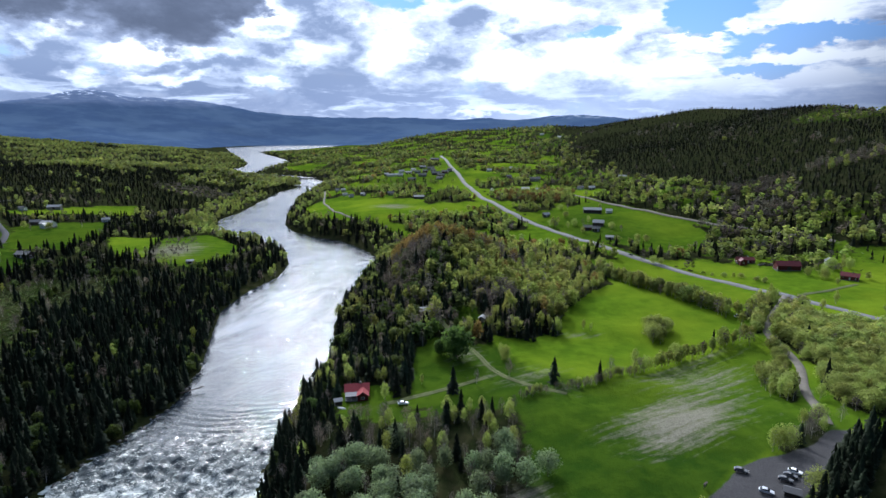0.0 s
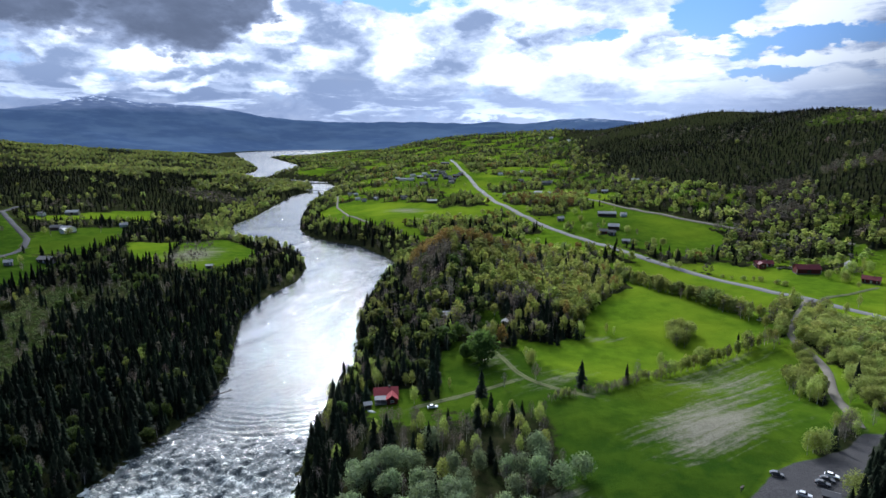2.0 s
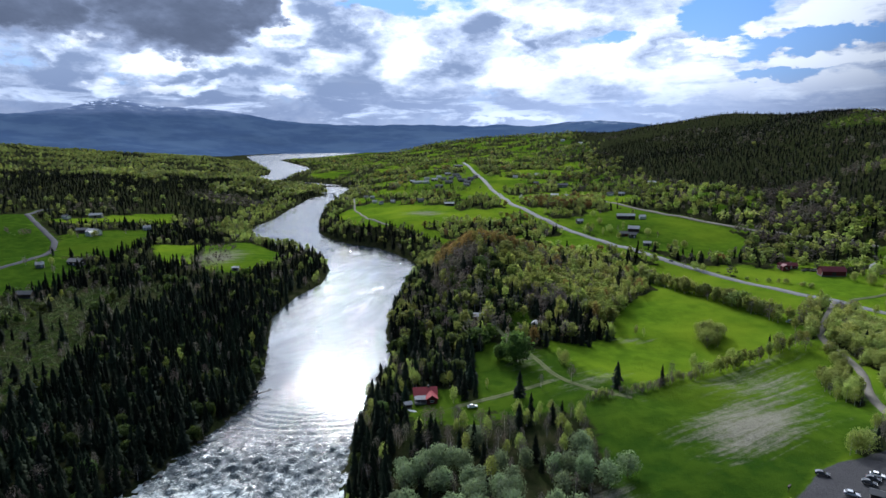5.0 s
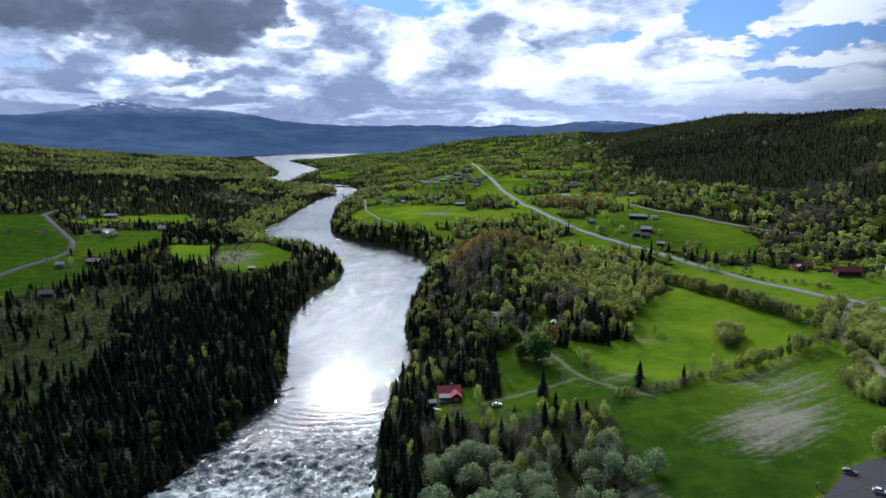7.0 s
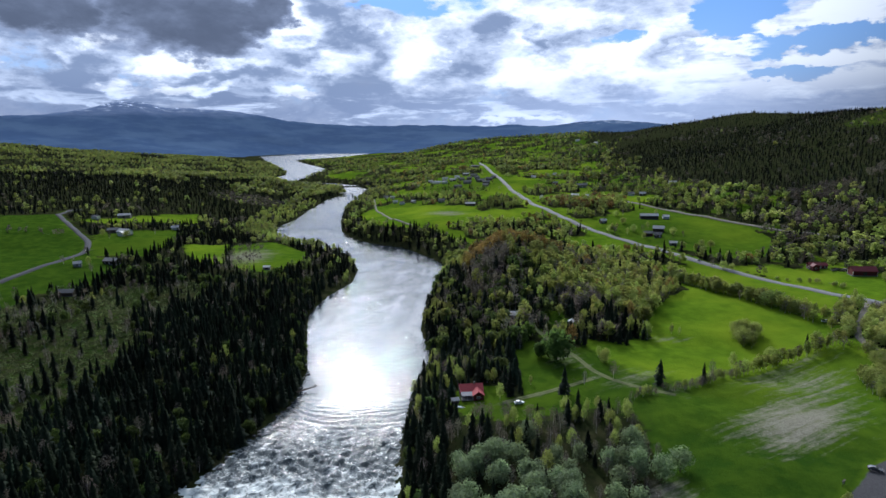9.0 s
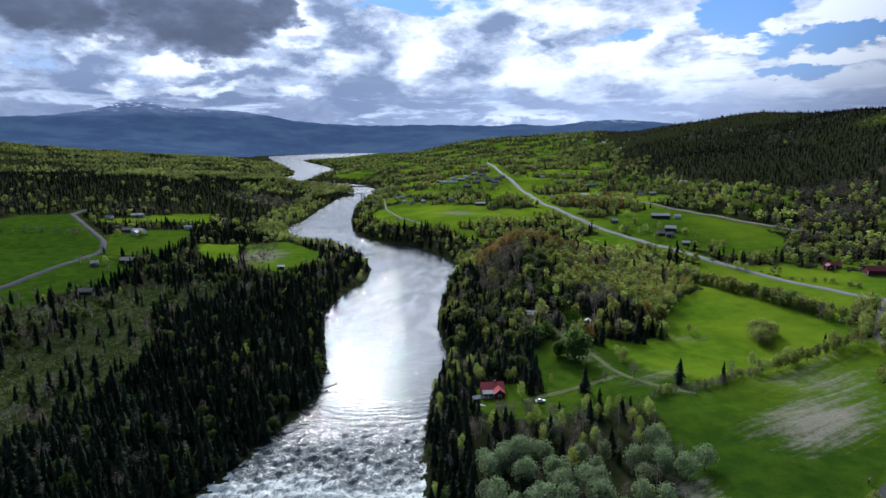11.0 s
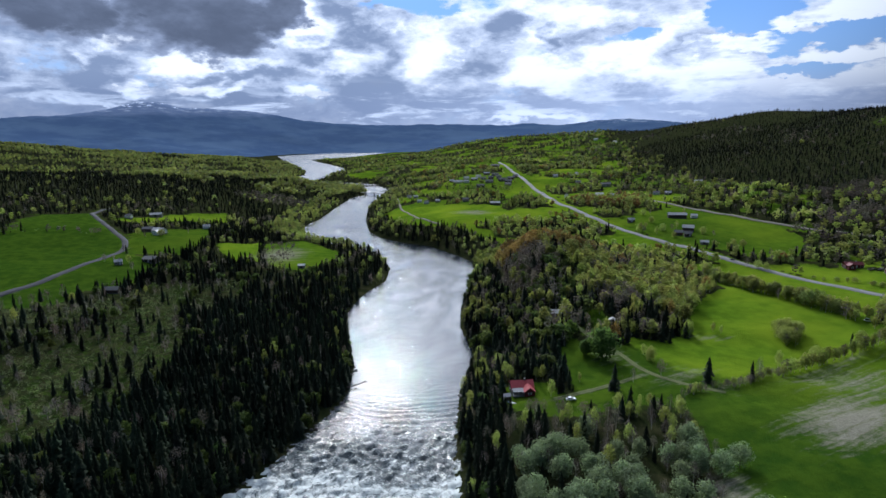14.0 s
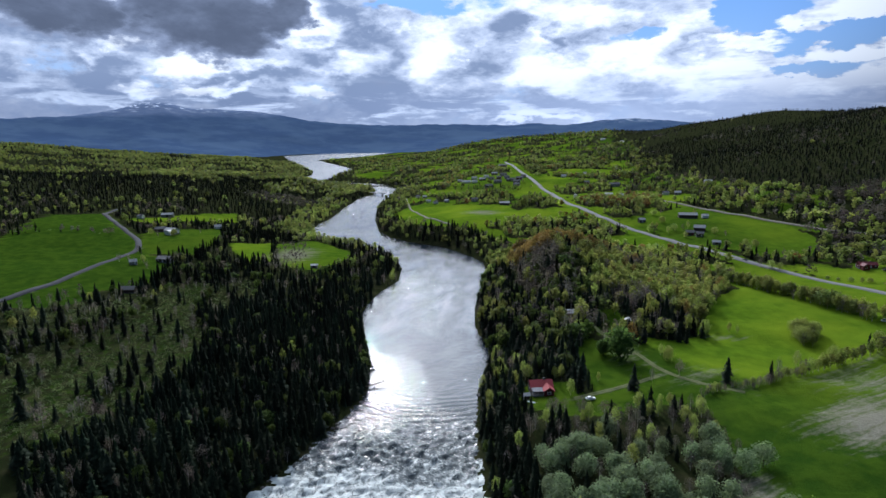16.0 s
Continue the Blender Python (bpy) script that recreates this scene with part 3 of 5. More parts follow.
HEDGES = [(np.array([(34, 236), (50, 245), (72, 254), (100, 273), (134, 292), (158, 304), (181, 315)], float), 2.8),
          (np.array([(132, 466), (146, 420), (162, 395), (175, 369), (184, 346)], float), 6.0),
          (np.array([(196, 342), (214, 366), (230, 384)], float), 6.0), (np.array([(214, 342), (232, 362), (244, 374)], float), 7.0),
          (np.array([(162, 262), (158, 248), (153, 240)], float), 7.0), (np.array([(128, 190), (142, 199), (150, 212)], float), 4.0),
          (np.array([(125, 318), (131, 332)], float), 5.0), (np.array([(207, 462), (196, 478)], float), 3.5), (np.array([(250, 500), (300, 470), (330, 480)], float), 6.0)]
HOUSES = []   # filled below with the places of buildings, which keep trees off


def grass_at(x, y):
    g = np.zeros(np.shape(x))
    for f in FIELDS:
        g = np.maximum(g, inside(f, x, y) * 1.0)
    return g


def field_tone_at(x, y):
    """How bright each field is painted: hay meadows near, cloud shade put into the darker grazing across the river."""
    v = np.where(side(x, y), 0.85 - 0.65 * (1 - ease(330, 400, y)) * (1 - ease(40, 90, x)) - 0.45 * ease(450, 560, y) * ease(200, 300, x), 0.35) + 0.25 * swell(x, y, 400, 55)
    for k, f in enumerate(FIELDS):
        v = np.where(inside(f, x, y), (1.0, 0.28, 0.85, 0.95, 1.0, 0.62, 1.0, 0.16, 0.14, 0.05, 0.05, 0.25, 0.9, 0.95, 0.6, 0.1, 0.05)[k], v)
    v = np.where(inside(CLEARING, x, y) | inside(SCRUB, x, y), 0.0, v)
    # one brighter, two darker soft patches; shade is painted into the near field's foot
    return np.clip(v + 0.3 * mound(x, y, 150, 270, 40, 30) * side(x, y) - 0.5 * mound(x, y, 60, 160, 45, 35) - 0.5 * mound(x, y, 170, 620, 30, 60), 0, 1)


def road_gap(x, y):
    gap = np.full(np.shape(x), 1e9)
    for line, width, *_ in ROADS:
        gap = np.minimum(gap, away(line, x, y) - width / 2)
    return gap


SPRUCE, BIRCH, WILLOW, BARE, RUST, BUSH, SALLOW, BROAD = range(8)


def woods(x, y):
    """How thickly trees stand at points, 0 to 1, and what share of each kind."""
    d = np.where(inside(SHORE, x, y), -1.0, away(SHORE, x, y))
    right = side(x, y)
    n1, n2, n3 = swell(x, y, 60, 21), swell(x, y, 170, 22), swell(x, y, 320, 23)
    dens = np.zeros(np.shape(x))
    mix = np.zeros(np.shape(x) + (8,))

    def put(where, density, *shares):
        dens[where] = (density + 0 * x)[where]
        mix[where] = (*shares, 0, 0, 0)[:8]

    far_r = right & (y > 500)
    put(right, 0.04 + 0.10 * ease(0.1, 0.7, n1), 0.02, 0.4, 0.0, 0.2, 0, 0.2, 0.18)
    # the valley beyond: patches of birch and spruce between small fields
    put(far_r, 0.66 * ease(-0.35, 0.25, n2 + 0.4 * n1 - 0.25 * mound(x, y, 130, 800, 220, 260)), 0.14, 0.62, 0, 0.14, 0.04, 0.06)
    put(far_r & (n3 > 0.15), 0.85 * ease(-0.5, 0.1, n2 + 0.5 * n1), 0.42, 0.46, 0, 0.1, 0.02, 0)
    lift = height(x, y)
    put(right & (x > 225) & (y > 470) & (y < 660), 0.15 + 0.75 * ease(498, 520, y + 0.05 * (x - 280)) * ease(-0.75, -0.1, n1 + 0.5 * n2), 0.46, 0.28, 0, 0.22, 0, 0.01, 0.03)
    put(right & (x > 240) & (y >= 660), 0.12 + 0.76 * ease(-0.30, 0.25, n1 + 0.6 * n2), 0.44, 0.34, 0, 0.18, 0, 0.04)
    slope = right & (lift > 55) & (x > 235 + 0.15 * np.clip(y - 850, 0, 2000) + 35 * n1)
    put(slope, 0.98, 0.994, 0.0, 0, 0.006, 0, 0)
    put(slope & (n1 + 0.7 * n2 > 0.75), 0.95, 0.95, 0.0, 0, 0.05, 0, 0)
    put(slope & (x < 560) & (lift > 105) & (n2 > -0.1), 0.85, 0.82, 0.01, 0, 0.17, 0, 0)
    put(right & (mound(x, y, 700, 985, 95, 60) > 0.5), 0.35, 0.40, 0.15, 0, 0.45, 0, 0)
    for cx, cy, sx, sy in ((385, 690, 36, 30), (345, 615, 32, 22), (500, 715, 40, 26)):
        put(right & (mound(x, y, cx, cy, sx, sy) > 0.5), 0.95, 0.05, 0.10, 0, 0.85, 0, 0)
    put(right & (mound(x, y, 137, 835, 50, 60) > 0.55), 0.85, 0.03, 0.60, 0, 0.15, 0.22, 0)
    put(far_r & (d < 38), 0.95, 0.68, 0.22, 0, 0.1, 0, 0)
    # left bank: dense spruce, then a mixed plateau
    put(~right, 0.96, 0.85, 0.006, 0, 0.06, 0, 0.004, 0, 0.08)
    put(~right & (y > 520), 0.92, 0.80, 0.07, 0, 0.12, 0, 0.01)
    put(~right & (y > 520) & (n2 > 0.2), 0.95, 0.85, 0.10, 0, 0.05, 0, 0)
    put(~right & (y > 850), 0.70 + 0.3 * ease(-0.4, 0.3, n2), 0.08, 0.86, 0, 0.06, 0, 0)
    put(~right & (y > 850) & (n3 + 0.4 * n2 > 0.35), 0.95, 0.96, 0.04, 0, 0, 0, 0)
    put(~right & (d > 60) & (y > 840 + 40 * n1) & (y < 1180 + 90 * n2), 0.98, 0.98, 0.02, 0, 0, 0, 0)
    put(~right & (d < 45) & (y > 640) & (y < 1050), 0.75, 0.15, 0.7, 0, 0.1, 0, 0.05)
    put(inside(SCRUB, x, y), 0.35 + 0.5 * ease(-0.2, 0.5, n1), 0.34, 0.02, 0, 0.24, 0, 0.20, 0, 0.20)
    put(inside(CLEARING, x, y), 0.97, 0.06, 0.0, 0, 0.06, 0, 0.88)
    put(~right & (d < 9) & (y > 430) & (y < 620), 0.6, 0.6, 0.15, 0, 0.25, 0, 0)
    # right bank, near: river spruces, willows, the knoll, hedges
    put(right & (y < 300) & (x < -44), 0.95, 0.78, 0.03, 0, 0.11, 0, 0.02, 0, 0.06)
    put(right & (y < 216) & (x >= -48) & (x < 22 + 0.12 * (y - 150)), 0.36, 0.04, 0.10, 0.58, 0.26, 0, 0.02)
    put(right & (y >= 186) & (y < 226) & (x >= -48) & (x < 34), 0.42, 0.24, 0.26, 0.02, 0.44, 0, 0.04)
    put(right & (y < 335) & (y > 236) & (x < -15), 0.90, 0.66, 0.08, 0, 0.16, 0, 0, 0, 0.10)
    put(right & (y < 205) & (x > 14 + 0.1 * (y - 150)) & (x < 30), 0.5, 0, 0.05, 0.15, 0.4, 0, 0.4)
    knoll = mound(x, y, -8, 440, 62, 80)
    brow = x + 9 * n1 + 0.10 * (y - 440)
    put(right & (knoll > 0.20), 0.62, 0.06, 0.72, 0, 0.12, 0.03, 0, 0.07)
    put(right & (knoll > 0.20) & (brow < 6), 0.72, 0.38, 0.12, 0, 0.28, 0, 0, 0, 0.22)
    put(right & (mound(x, y, -27, 428, 13, 42) > 0.4), 0.75, 0.10, 0.06, 0, 0.78, 0, 0, 0, 0.06)
    put(right & (mound(x, y, -6, 496, 36, 52) > 0.4) & (y > 452 + 8 * n1), 0.95, 0.07, 0.16, 0, 0.17, 0.60, 0)
    put(right & (mound(x, y, 60, 480, 18, 45) > 0.4), 0.90, 0.04, 0.26, 0, 0.66, 0.04, 0)
    put(right & (mound(x, y, 40, 364, 16, 13) > 0.4), 0.95, 0.05, 0.1, 0, 0.85, 0, 0)
    put(right & (mound(x, y, 40, 330, 22, 22) > 0.45), 0.80, 0.66, 0.16, 0, 0.18, 0, 0)
    put(right & (x < -44) & (y > 300) & (y < 560), 0.95, 0.64, 0.10, 0, 0.12, 0, 0, 0, 0.14)
    put(right & (mound(x, y, -54, 535, 13, 24) > 0.4), 0.95, 0.06, 0.86, 0, 0.08, 0, 0)
    put(right & (x > 30) & (x < 130) & (y > 385) & (y < 560) & (knoll < 0.5), 0.66, 0.08, 0.66, 0, 0.2, 0.04, 0.02)
    put(inside(BUSHLAND, x, y), 0.80, 0.015, 0.20, 0, 0.05, 0, 0.06, 0.67)
    put(inside(PARKWOOD, x, y), 0.95, 0.9, 0.1, 0, 0, 0, 0)
    # clear ground
    dens[mound(x, y, -30, 1140, 80, 110) > 0.35] *= 0.3
    dens = dens * (1 - grass_at(x, y))
    dens = dens * np.where(~right & (y > 430), 1 - 0.85 * grass_at(x - 2, y + 13), 1.0)
    for cx, cy, sx, sy in SPRUCE_CLUMP:
        put(~right & (mound(x, y, cx, cy, sx, sy) > 0.45), 0.98, 0.90, 0.0, 0, 0.05, 0, 0, 0, 0.05)
    put(~right & (mound(x, y, -440, 1010, 60, 45) > 0.5), 0.9, 0.05, 0.10, 0, 0.85, 0, 0)
    dens[inside(KNOLL_GLADE, x, y)] = 0.04
    for line in FIELD_HEDGES:
        put(away(line, x, y) < 5, 0.7, 0.30, 0.0, 0, 0.55, 0, 0.15)
    for line, width in HEDGES[2:]:
        near = away(line, x, y) < width
        put(near, 0.85 if width < 4 else 0.72, 0.02, 0.45, 0, 0.30, 0, 0.05, 0.18)
    dens[(d < 1.2) | (road_gap(x, y) < 1.3) | (away(MAIN_ROAD, x, y + 0.012 * y) < 8 + 0.008 * y) | ((away(UPPER_ROAD, x, y + 8) < 9) & (x < 292)) | (away(UPPER_ROAD, x, y) < 4) | (away(FARM_ROAD, x, y) < 9) | inside(LOT, x, y)] = 0
    for hx, hy, clear in HOUSES:
        dens[np.hypot(x - hx, (y - hy + 0.02 * max(hy - 400, 0)) / (1 + 0.001 * max(hy - 400, 0))) < clear + 0.008 * max(hy - 400, 0)] = 0
    for bed in BEDS:
        dens[inside(bed, x, y)] = 0
    return dens, mix, d

# ---- buildings: name, label, x, y, turn, length, width, eave, ridge, wall, roof, windows, more ----
BUILDINGS = [
    ("red_cabin", "dark red cabin with a bright red sheet roof", -39.5, 243.5, 8, 10.5, 6.5, 2.8, 5.0, RED_WALL, RED_ROOF, 3, dict(wing=(2.6, -5.0, 5.0, 4.8, 2.5, 4.2, RED_ROOF), porch=True, category="cabin")),
    ("cabin_shed", "small grey shed behind the red cabin", -47, 236, 20, 3.0, 2.4, 2.0, 2.7, GREY_WALL, GREY_ROOF, 0, dict(chimney=False, category="shed")),
    ("brown_cabin", "brown timber cabin with a blue-grey roof", -11.5, 341, 4, 8.5, 6.5, 2.6, 4.2, DARK_WALL, GREY_ROOF, 3, dict(category="cabin")),
    ("car_park_shelter", "small shelter with a dark roof beside parked cars", 110.5, 160.6, -32, 4.2, 3.2, 2.1, 2.8, DARK_WALL, DARK_ROOF, 0, dict(chimney=False, category="shelter")),
    ("woodland_hut", "small hut with a pale roof under spruces", 24, 334, 70, 4.0, 3.2, 2.1, 3.0, GREY_WALL, GREY_ROOF, 0, dict(chimney=False, category="hut")),
    ("red_farmhouse", "low dark red farm building by the meadow", 266, 490, -6, 14.4, 6, 2.8, 4.8, RED_WALL, BARN_ROOF, 4, dict(wing=(-4, -5, 6, 5.5, 2.8, 4.4, BARN_ROOF), category="farmhouse")),
    ("red_barn", "long red barn with a red sheet roof", 287, 463, -6, 18.5, 8.4, 3.9, 7, RED_WALL, BARN_ROOF, 0, dict(chimney=False, category="barn")),
    ("white_house", "small white house among trees", 327, 470, 60, 8, 7, 4.2, 6.6, WHITE_WALL, DARK_ROOF, 2, {}),
    ("red_outbuilding", "rusty red outbuilding with a red roof", 318, 432, -38, 11.9, 6.8, 3, 5.2, RED_WALL, BARN_ROOF, 3, dict(category="barn")),
    ("hillside_barn", "long dark barn with a blue-grey roof", 185, 702, -8, 21.2, 7.6, 3.9, 6.3, DARK_WALL, GREY_ROOF, 0, dict(chimney=False, category="barn")),
    ("hillside_house", "small light house beside the long barn", 205, 700, -8, 7, 6, 3.0, 4.8, WHITE_WALL, GREY_ROOF, 2, {}),
    ("farm_barn", "dark barn with a grey roof on the farm", 173, 628, -20, 11.5, 7.4, 3.8, 6.4, DARK_WALL, GREY_ROOF, 0, dict(chimney=False, category="barn")),
    ("farm_stable", "weathered dark stable at the farm", 158, 614, -15, 8.5, 6, 3.1, 5.2, RED_WALL, DARK_ROOF, 0, dict(chimney=False, category="stable")),
    ("farm_store", "dark storehouse at the farm", 164, 602, -15, 7.2, 5.6, 3.1, 5, DARK_WALL, DARK_ROOF, 2, dict(category="storehouse")),
    ("hay_shed", "open grey hay shed on the slope", 169, 569, -18, 7.5, 4.5, 2.4, 3.9, GREY_WALL, GREY_ROOF, 0, dict(chimney=False, category="shed")),
    ("roadside_house", "dark house with a pale roof by the road", 125, 686, 10, 7.2, 5.6, 2.9, 4.9, DARK_WALL, GREY_ROOF, 3, {}),
    ("valley_house", "white house up the valley", 76, 886, 80, 7.2, 5.6, 4.1, 6.5, WHITE_WALL, DARK_ROOF, 3, {}),
    ("valley_house", "pale bungalow with a bright roof", 130, 900, -10, 12, 6.4, 2.7, 4.3, WHITE_WALL, GREY_ROOF, 4, {}),
    ("valley_house", "white cottage behind the bungalow", 146, 884, -10, 6.4, 5.6, 2.7, 4.3, WHITE_WALL, GREY_ROOF, 2, {}),
    ("valley_house", "large grey house up the valley", 160, 1000, 5, 17.6, 8, 4.1, 6.7, GREY_WALL, DARK_ROOF, 5, {}),
    ("meadow_barn", "long dark shed at the meadow's edge", -36, 852, 0, 14.4, 6.4, 3.1, 5, DARK_WALL, GREY_ROOF, 0, dict(chimney=False, category="barn")),
    ("meadow_house", "dark house at the meadow's edge", -82, 900, 5, 9.6, 6.4, 3.2, 5.4, GREY_WALL, DARK_ROOF, 3, {}),
    ("spit_house", "small white house by the river meadow", -146, 905, 30, 6.8, 5.1, 2.8, 4.6, WHITE_WALL, DARK_ROOF, 2, {}),
    ("spit_house", "small grey house by the river meadow", -128, 915, -20, 6.8, 5.1, 2.8, 4.6, GREY_WALL, GREY_ROOF, 2, {}),
    ("village_house", "pale school building in the village", -104, 1165, 4, 18.7, 7.2, 3.4, 5.7, WHITE_WALL, GREY_ROOF, 5, {}),
    ("village_house", "dark-roofed house in the village", -58, 1066, 12, 14.4, 7.2, 3.4, 6, DARK_WALL, DARK_ROOF, 4, {}),
    ("village_house", "dark-roofed house in the village", -26, 1215, -6, 14.4, 7.2, 3.4, 6, GREY_WALL, DARK_ROOF, 4, {}),
    ("village_house", "dark-roofed house in the village", -40, 1120, -12, 14.4, 7.2, 3.4, 6, GREY_WALL, DARK_ROOF, 4, {}),
    ("village_house", "dark-roofed house in the village", -14, 1130, 10, 15.8, 7.2, 3.4, 6, DARK_WALL, DARK_ROOF, 4, {}),
    ("village_house", "dark-roofed house in the village", -4, 1096, -8, 13, 7.2, 3.4, 6, DARK_WALL, DARK_ROOF, 4, {}),
    ("village_house", "small white house with a grey roof in the village", -86, 1150, -8, 11, 6.8, 3.3, 5.6, WHITE_WALL, GREY_ROOF, 3, {}),
    ("village_house", "brown house with a pale grey roof in the village", -70, 1182, -14, 13, 6.8, 3.3, 5.6, DARK_WALL, GREY_ROOF, 3, {}),
    ("village_house", "grey house with a dark roof in the village", -52, 1178, 10, 11, 6.8, 3.3, 5.6, GREY_WALL, DARK_ROOF, 3, {}),
    ("village_house", "red house with a dark roof in the village", -36, 1172, -8, 9.5, 6.8, 3.3, 5.6, RED_WALL, DARK_ROOF, 3, {}),
    ("village_house", "small white house with a grey roof in the village", -62, 1212, -14, 9.5, 6.8, 3.3, 5.6, WHITE_WALL, GREY_ROOF, 3, {}),
    ("village_house", "brown house with a pale grey roof in the village", -44, 1250, 10, 13, 6.8, 3.3, 5.6, DARK_WALL, GREY_ROOF, 3, {}),
    ("village_house", "grey house with a dark roof in the village", -20, 1168, 4, 9.5, 6.8, 3.3, 5.6, GREY_WALL, DARK_ROOF, 3, {}),
    ("village_house", "red house with a dark roof in the village", 4, 1150, -8, 13, 6.8, 3.3, 5.6, RED_WALL, DARK_ROOF, 3, {}),
    ("village_house", "small white house with a grey roof in the village", -88, 1222, 16, 11, 6.8, 3.3, 5.6, WHITE_WALL, GREY_ROOF, 3, {}),
    ("village_house", "brown house with a pale grey roof in the village", -118, 1198, 4, 9.5, 6.8, 3.3, 5.6, DARK_WALL, GREY_ROOF, 3, {}),
    ("village_house", "grey house with a dark roof in the village", -6, 1066, -14, 11, 6.8, 3.3, 5.6, GREY_WALL, DARK_ROOF, 3, {}),
    ("village_house", "red house with a dark roof in the village", 14, 1172, -8, 9.5, 6.8, 3.3, 5.6, RED_WALL, DARK_ROOF, 3, {}),
    ("spit_house", "small white cabin near the river road", -186, 1008, 15, 7.5, 5.4, 2.8, 4.6, WHITE_WALL, DARK_ROOF, 2, {}),
    ("spit_house", "grey cabin near the river road", -172, 985, 15, 7.5, 5.4, 2.8, 4.6, GREY_WALL, GREY_ROOF, 2, {}),
    ("spit_house", "low white cabin beside the meadow road", -160, 930, 15, 7.5, 5.4, 2.8, 4.6, WHITE_WALL, GREY_ROOF, 2, {}),
    ("slope_house", "white house above the road", 92, 1142, -12, 9, 6.4, 3.2, 5.4, WHITE_WALL, GREY_ROOF, 3, {}),
    ("slope_house", "brown house at the forest edge", 226, 868, -12, 9, 6.4, 3.2, 5.4, DARK_WALL, GREY_ROOF, 3, {}),
    ("slope_house", "small white house at the forest edge", 212, 880, -12, 9, 6.4, 3.2, 5.4, WHITE_WALL, DARK_ROOF, 3, {}),
    ("slope_house", "red cottage above the road", 120, 1040, -12, 9, 6.4, 3.2, 5.4, RED_WALL, DARK_ROOF, 3, {}),
    ("village_house", "long dark hall above the village", -20, 1440, 0, 21.6, 8.6, 4.3, 6.9, DARK_WALL, DARK_ROOF, 5, {}),
    ("slope_house", "white house on the far slope", 141, 1190, 20, 8, 6.4, 3.6, 5.8, WHITE_WALL, GREY_ROOF, 3, {}),
    ("slope_house", "white house high on the slope", 350, 2060, 10, 12.8, 9.6, 4.5, 7.2, WHITE_WALL, GREY_ROOF, 3, {}),
    ("slope_house", "white farmhouse high on the slope", 385, 1925, -15, 12.8, 9.6, 4.5, 7.2, WHITE_WALL, GREY_ROOF, 3, {}),
    ("slope_house", "grey house below the wooded hill", 283, 905, -10, 11.2, 7.2, 3.6, 5.9, GREY_WALL, GREY_ROOF, 3, {}),
    ("field_barn", "long dark barn below the left-bank fields", -352, 404, 6, 11.6, 6.1, 2.9, 4.9, DARK_WALL, DARK_ROOF, 0, dict(chimney=False, category="barn")),
    ("roadside_cottage", "small grey cottage by the farm road", -392, 476, 30, 6, 5, 2.8, 4.6, GREY_WALL, GREY_ROOF, 2, {}),
    ("bank_house", "dark house with a grey roof by the fields", -374, 498, -8, 13, 8, 3.2, 5.4, DARK_WALL, DARK_ROOF, 3, {}),
    ("farm_house", "farmhouse with a pale grey roof", -433, 618, -14, 14, 9, 3.8, 6.6, WHITE_WALL, GREY_ROOF, 3, dict(wing=(2, -6, 6, 6, 3, 5, GREY_ROOF))),
    ("farm_shed", "dark shed beside the farmhouse", -452, 628, 10, 12, 7, 3.4, 5.6, DARK_WALL, DARK_ROOF, 0, dict(chimney=False, category="shed")),
    ("upper_barn", "long barn with a bright grey roof", -504, 736, 12, 15.4, 7, 3.4, 5.6, GREY_WALL, GREY_ROOF, 0, dict(chimney=False, category="barn")),
    ("upper_house", "white house at the upper farm", -528, 712, -6, 8, 5.6, 3.1, 5, WHITE_WALL, DARK_ROOF, 3, {}),
    ("lane_house", "pale house behind the trees", -410, 687, 25, 8.4, 5.6, 3.1, 5.1, WHITE_WALL, GREY_ROOF, 3, {}),
    ("field_shed", "small blue-grey field shed", -230, 506, 5, 6, 4, 2.4, 3.4, GREY_WALL, GREY_ROOF, 0, dict(chimney=False, category="shed")),
]
HOUSES += [(row[2], row[3], max(row[5], row[6]) * 0.5 + 3.5) for row in BUILDINGS]


# ---- mesh helpers ----
def mesh_object(name, verts, faces, material_used, parent=None, label="", smooth=False):
    me = bpy.data.meshes.new(name)
    me.from_pydata([tuple(v) for v in verts], [], faces)
    me.materials.append(material_used)
    if smooth:
        me.polygons.foreach_set("use_smooth", [True] * len(me.polygons))
    me.update()
    ob = new(name, me)
    ob.parent = parent
    return tagged(ob, label)


def part(name, bm, material_used, parent, label=""):
    """Links a bmesh as one mesh object under a thing or under a part."""
    me = bpy.data.meshes.new(name)
    bmesh.ops.recalc_face_normals(bm, faces=bm.faces)
    bm.to_mesh(me)
    bm.free()
    me.materials.append(material_used)
    ob = new(name, me)
    ob.parent = parent
    return tagged(ob, label)


def quick_mesh(name, verts, tris, tint=None, material_used=None, quads=False):
    """A mesh straight from arrays of corners and faces, with an optional colour for each corner."""
    n = 4 if quads else 3
    me = bpy.data.meshes.new(name)
    me.vertices.add(len(verts))
    me.vertices.foreach_set("co", np.ascontiguousarray(verts, np.float32).ravel())
    me.loops.add(len(tris) * n)
    me.loops.foreach_set("vertex_index", np.ascontiguousarray(tris, np.int32).ravel())
    me.polygons.add(len(tris))
    me.polygons.foreach_set("loop_start", np.arange(0, len(tris) * n, n, dtype=np.int32))
    me.update(calc_edges=True)
    if tint is not None:
        layer = me.color_attributes.new("tint" if not quads else "cover", "FLOAT_COLOR", "POINT")
        rgba = np.ones((len(verts), 4), np.float32)
        rgba[:, :3] = tint
        layer.data.foreach_set("color", rgba.ravel())
    if material_used:
        me.materials.append(material_used)
    return me


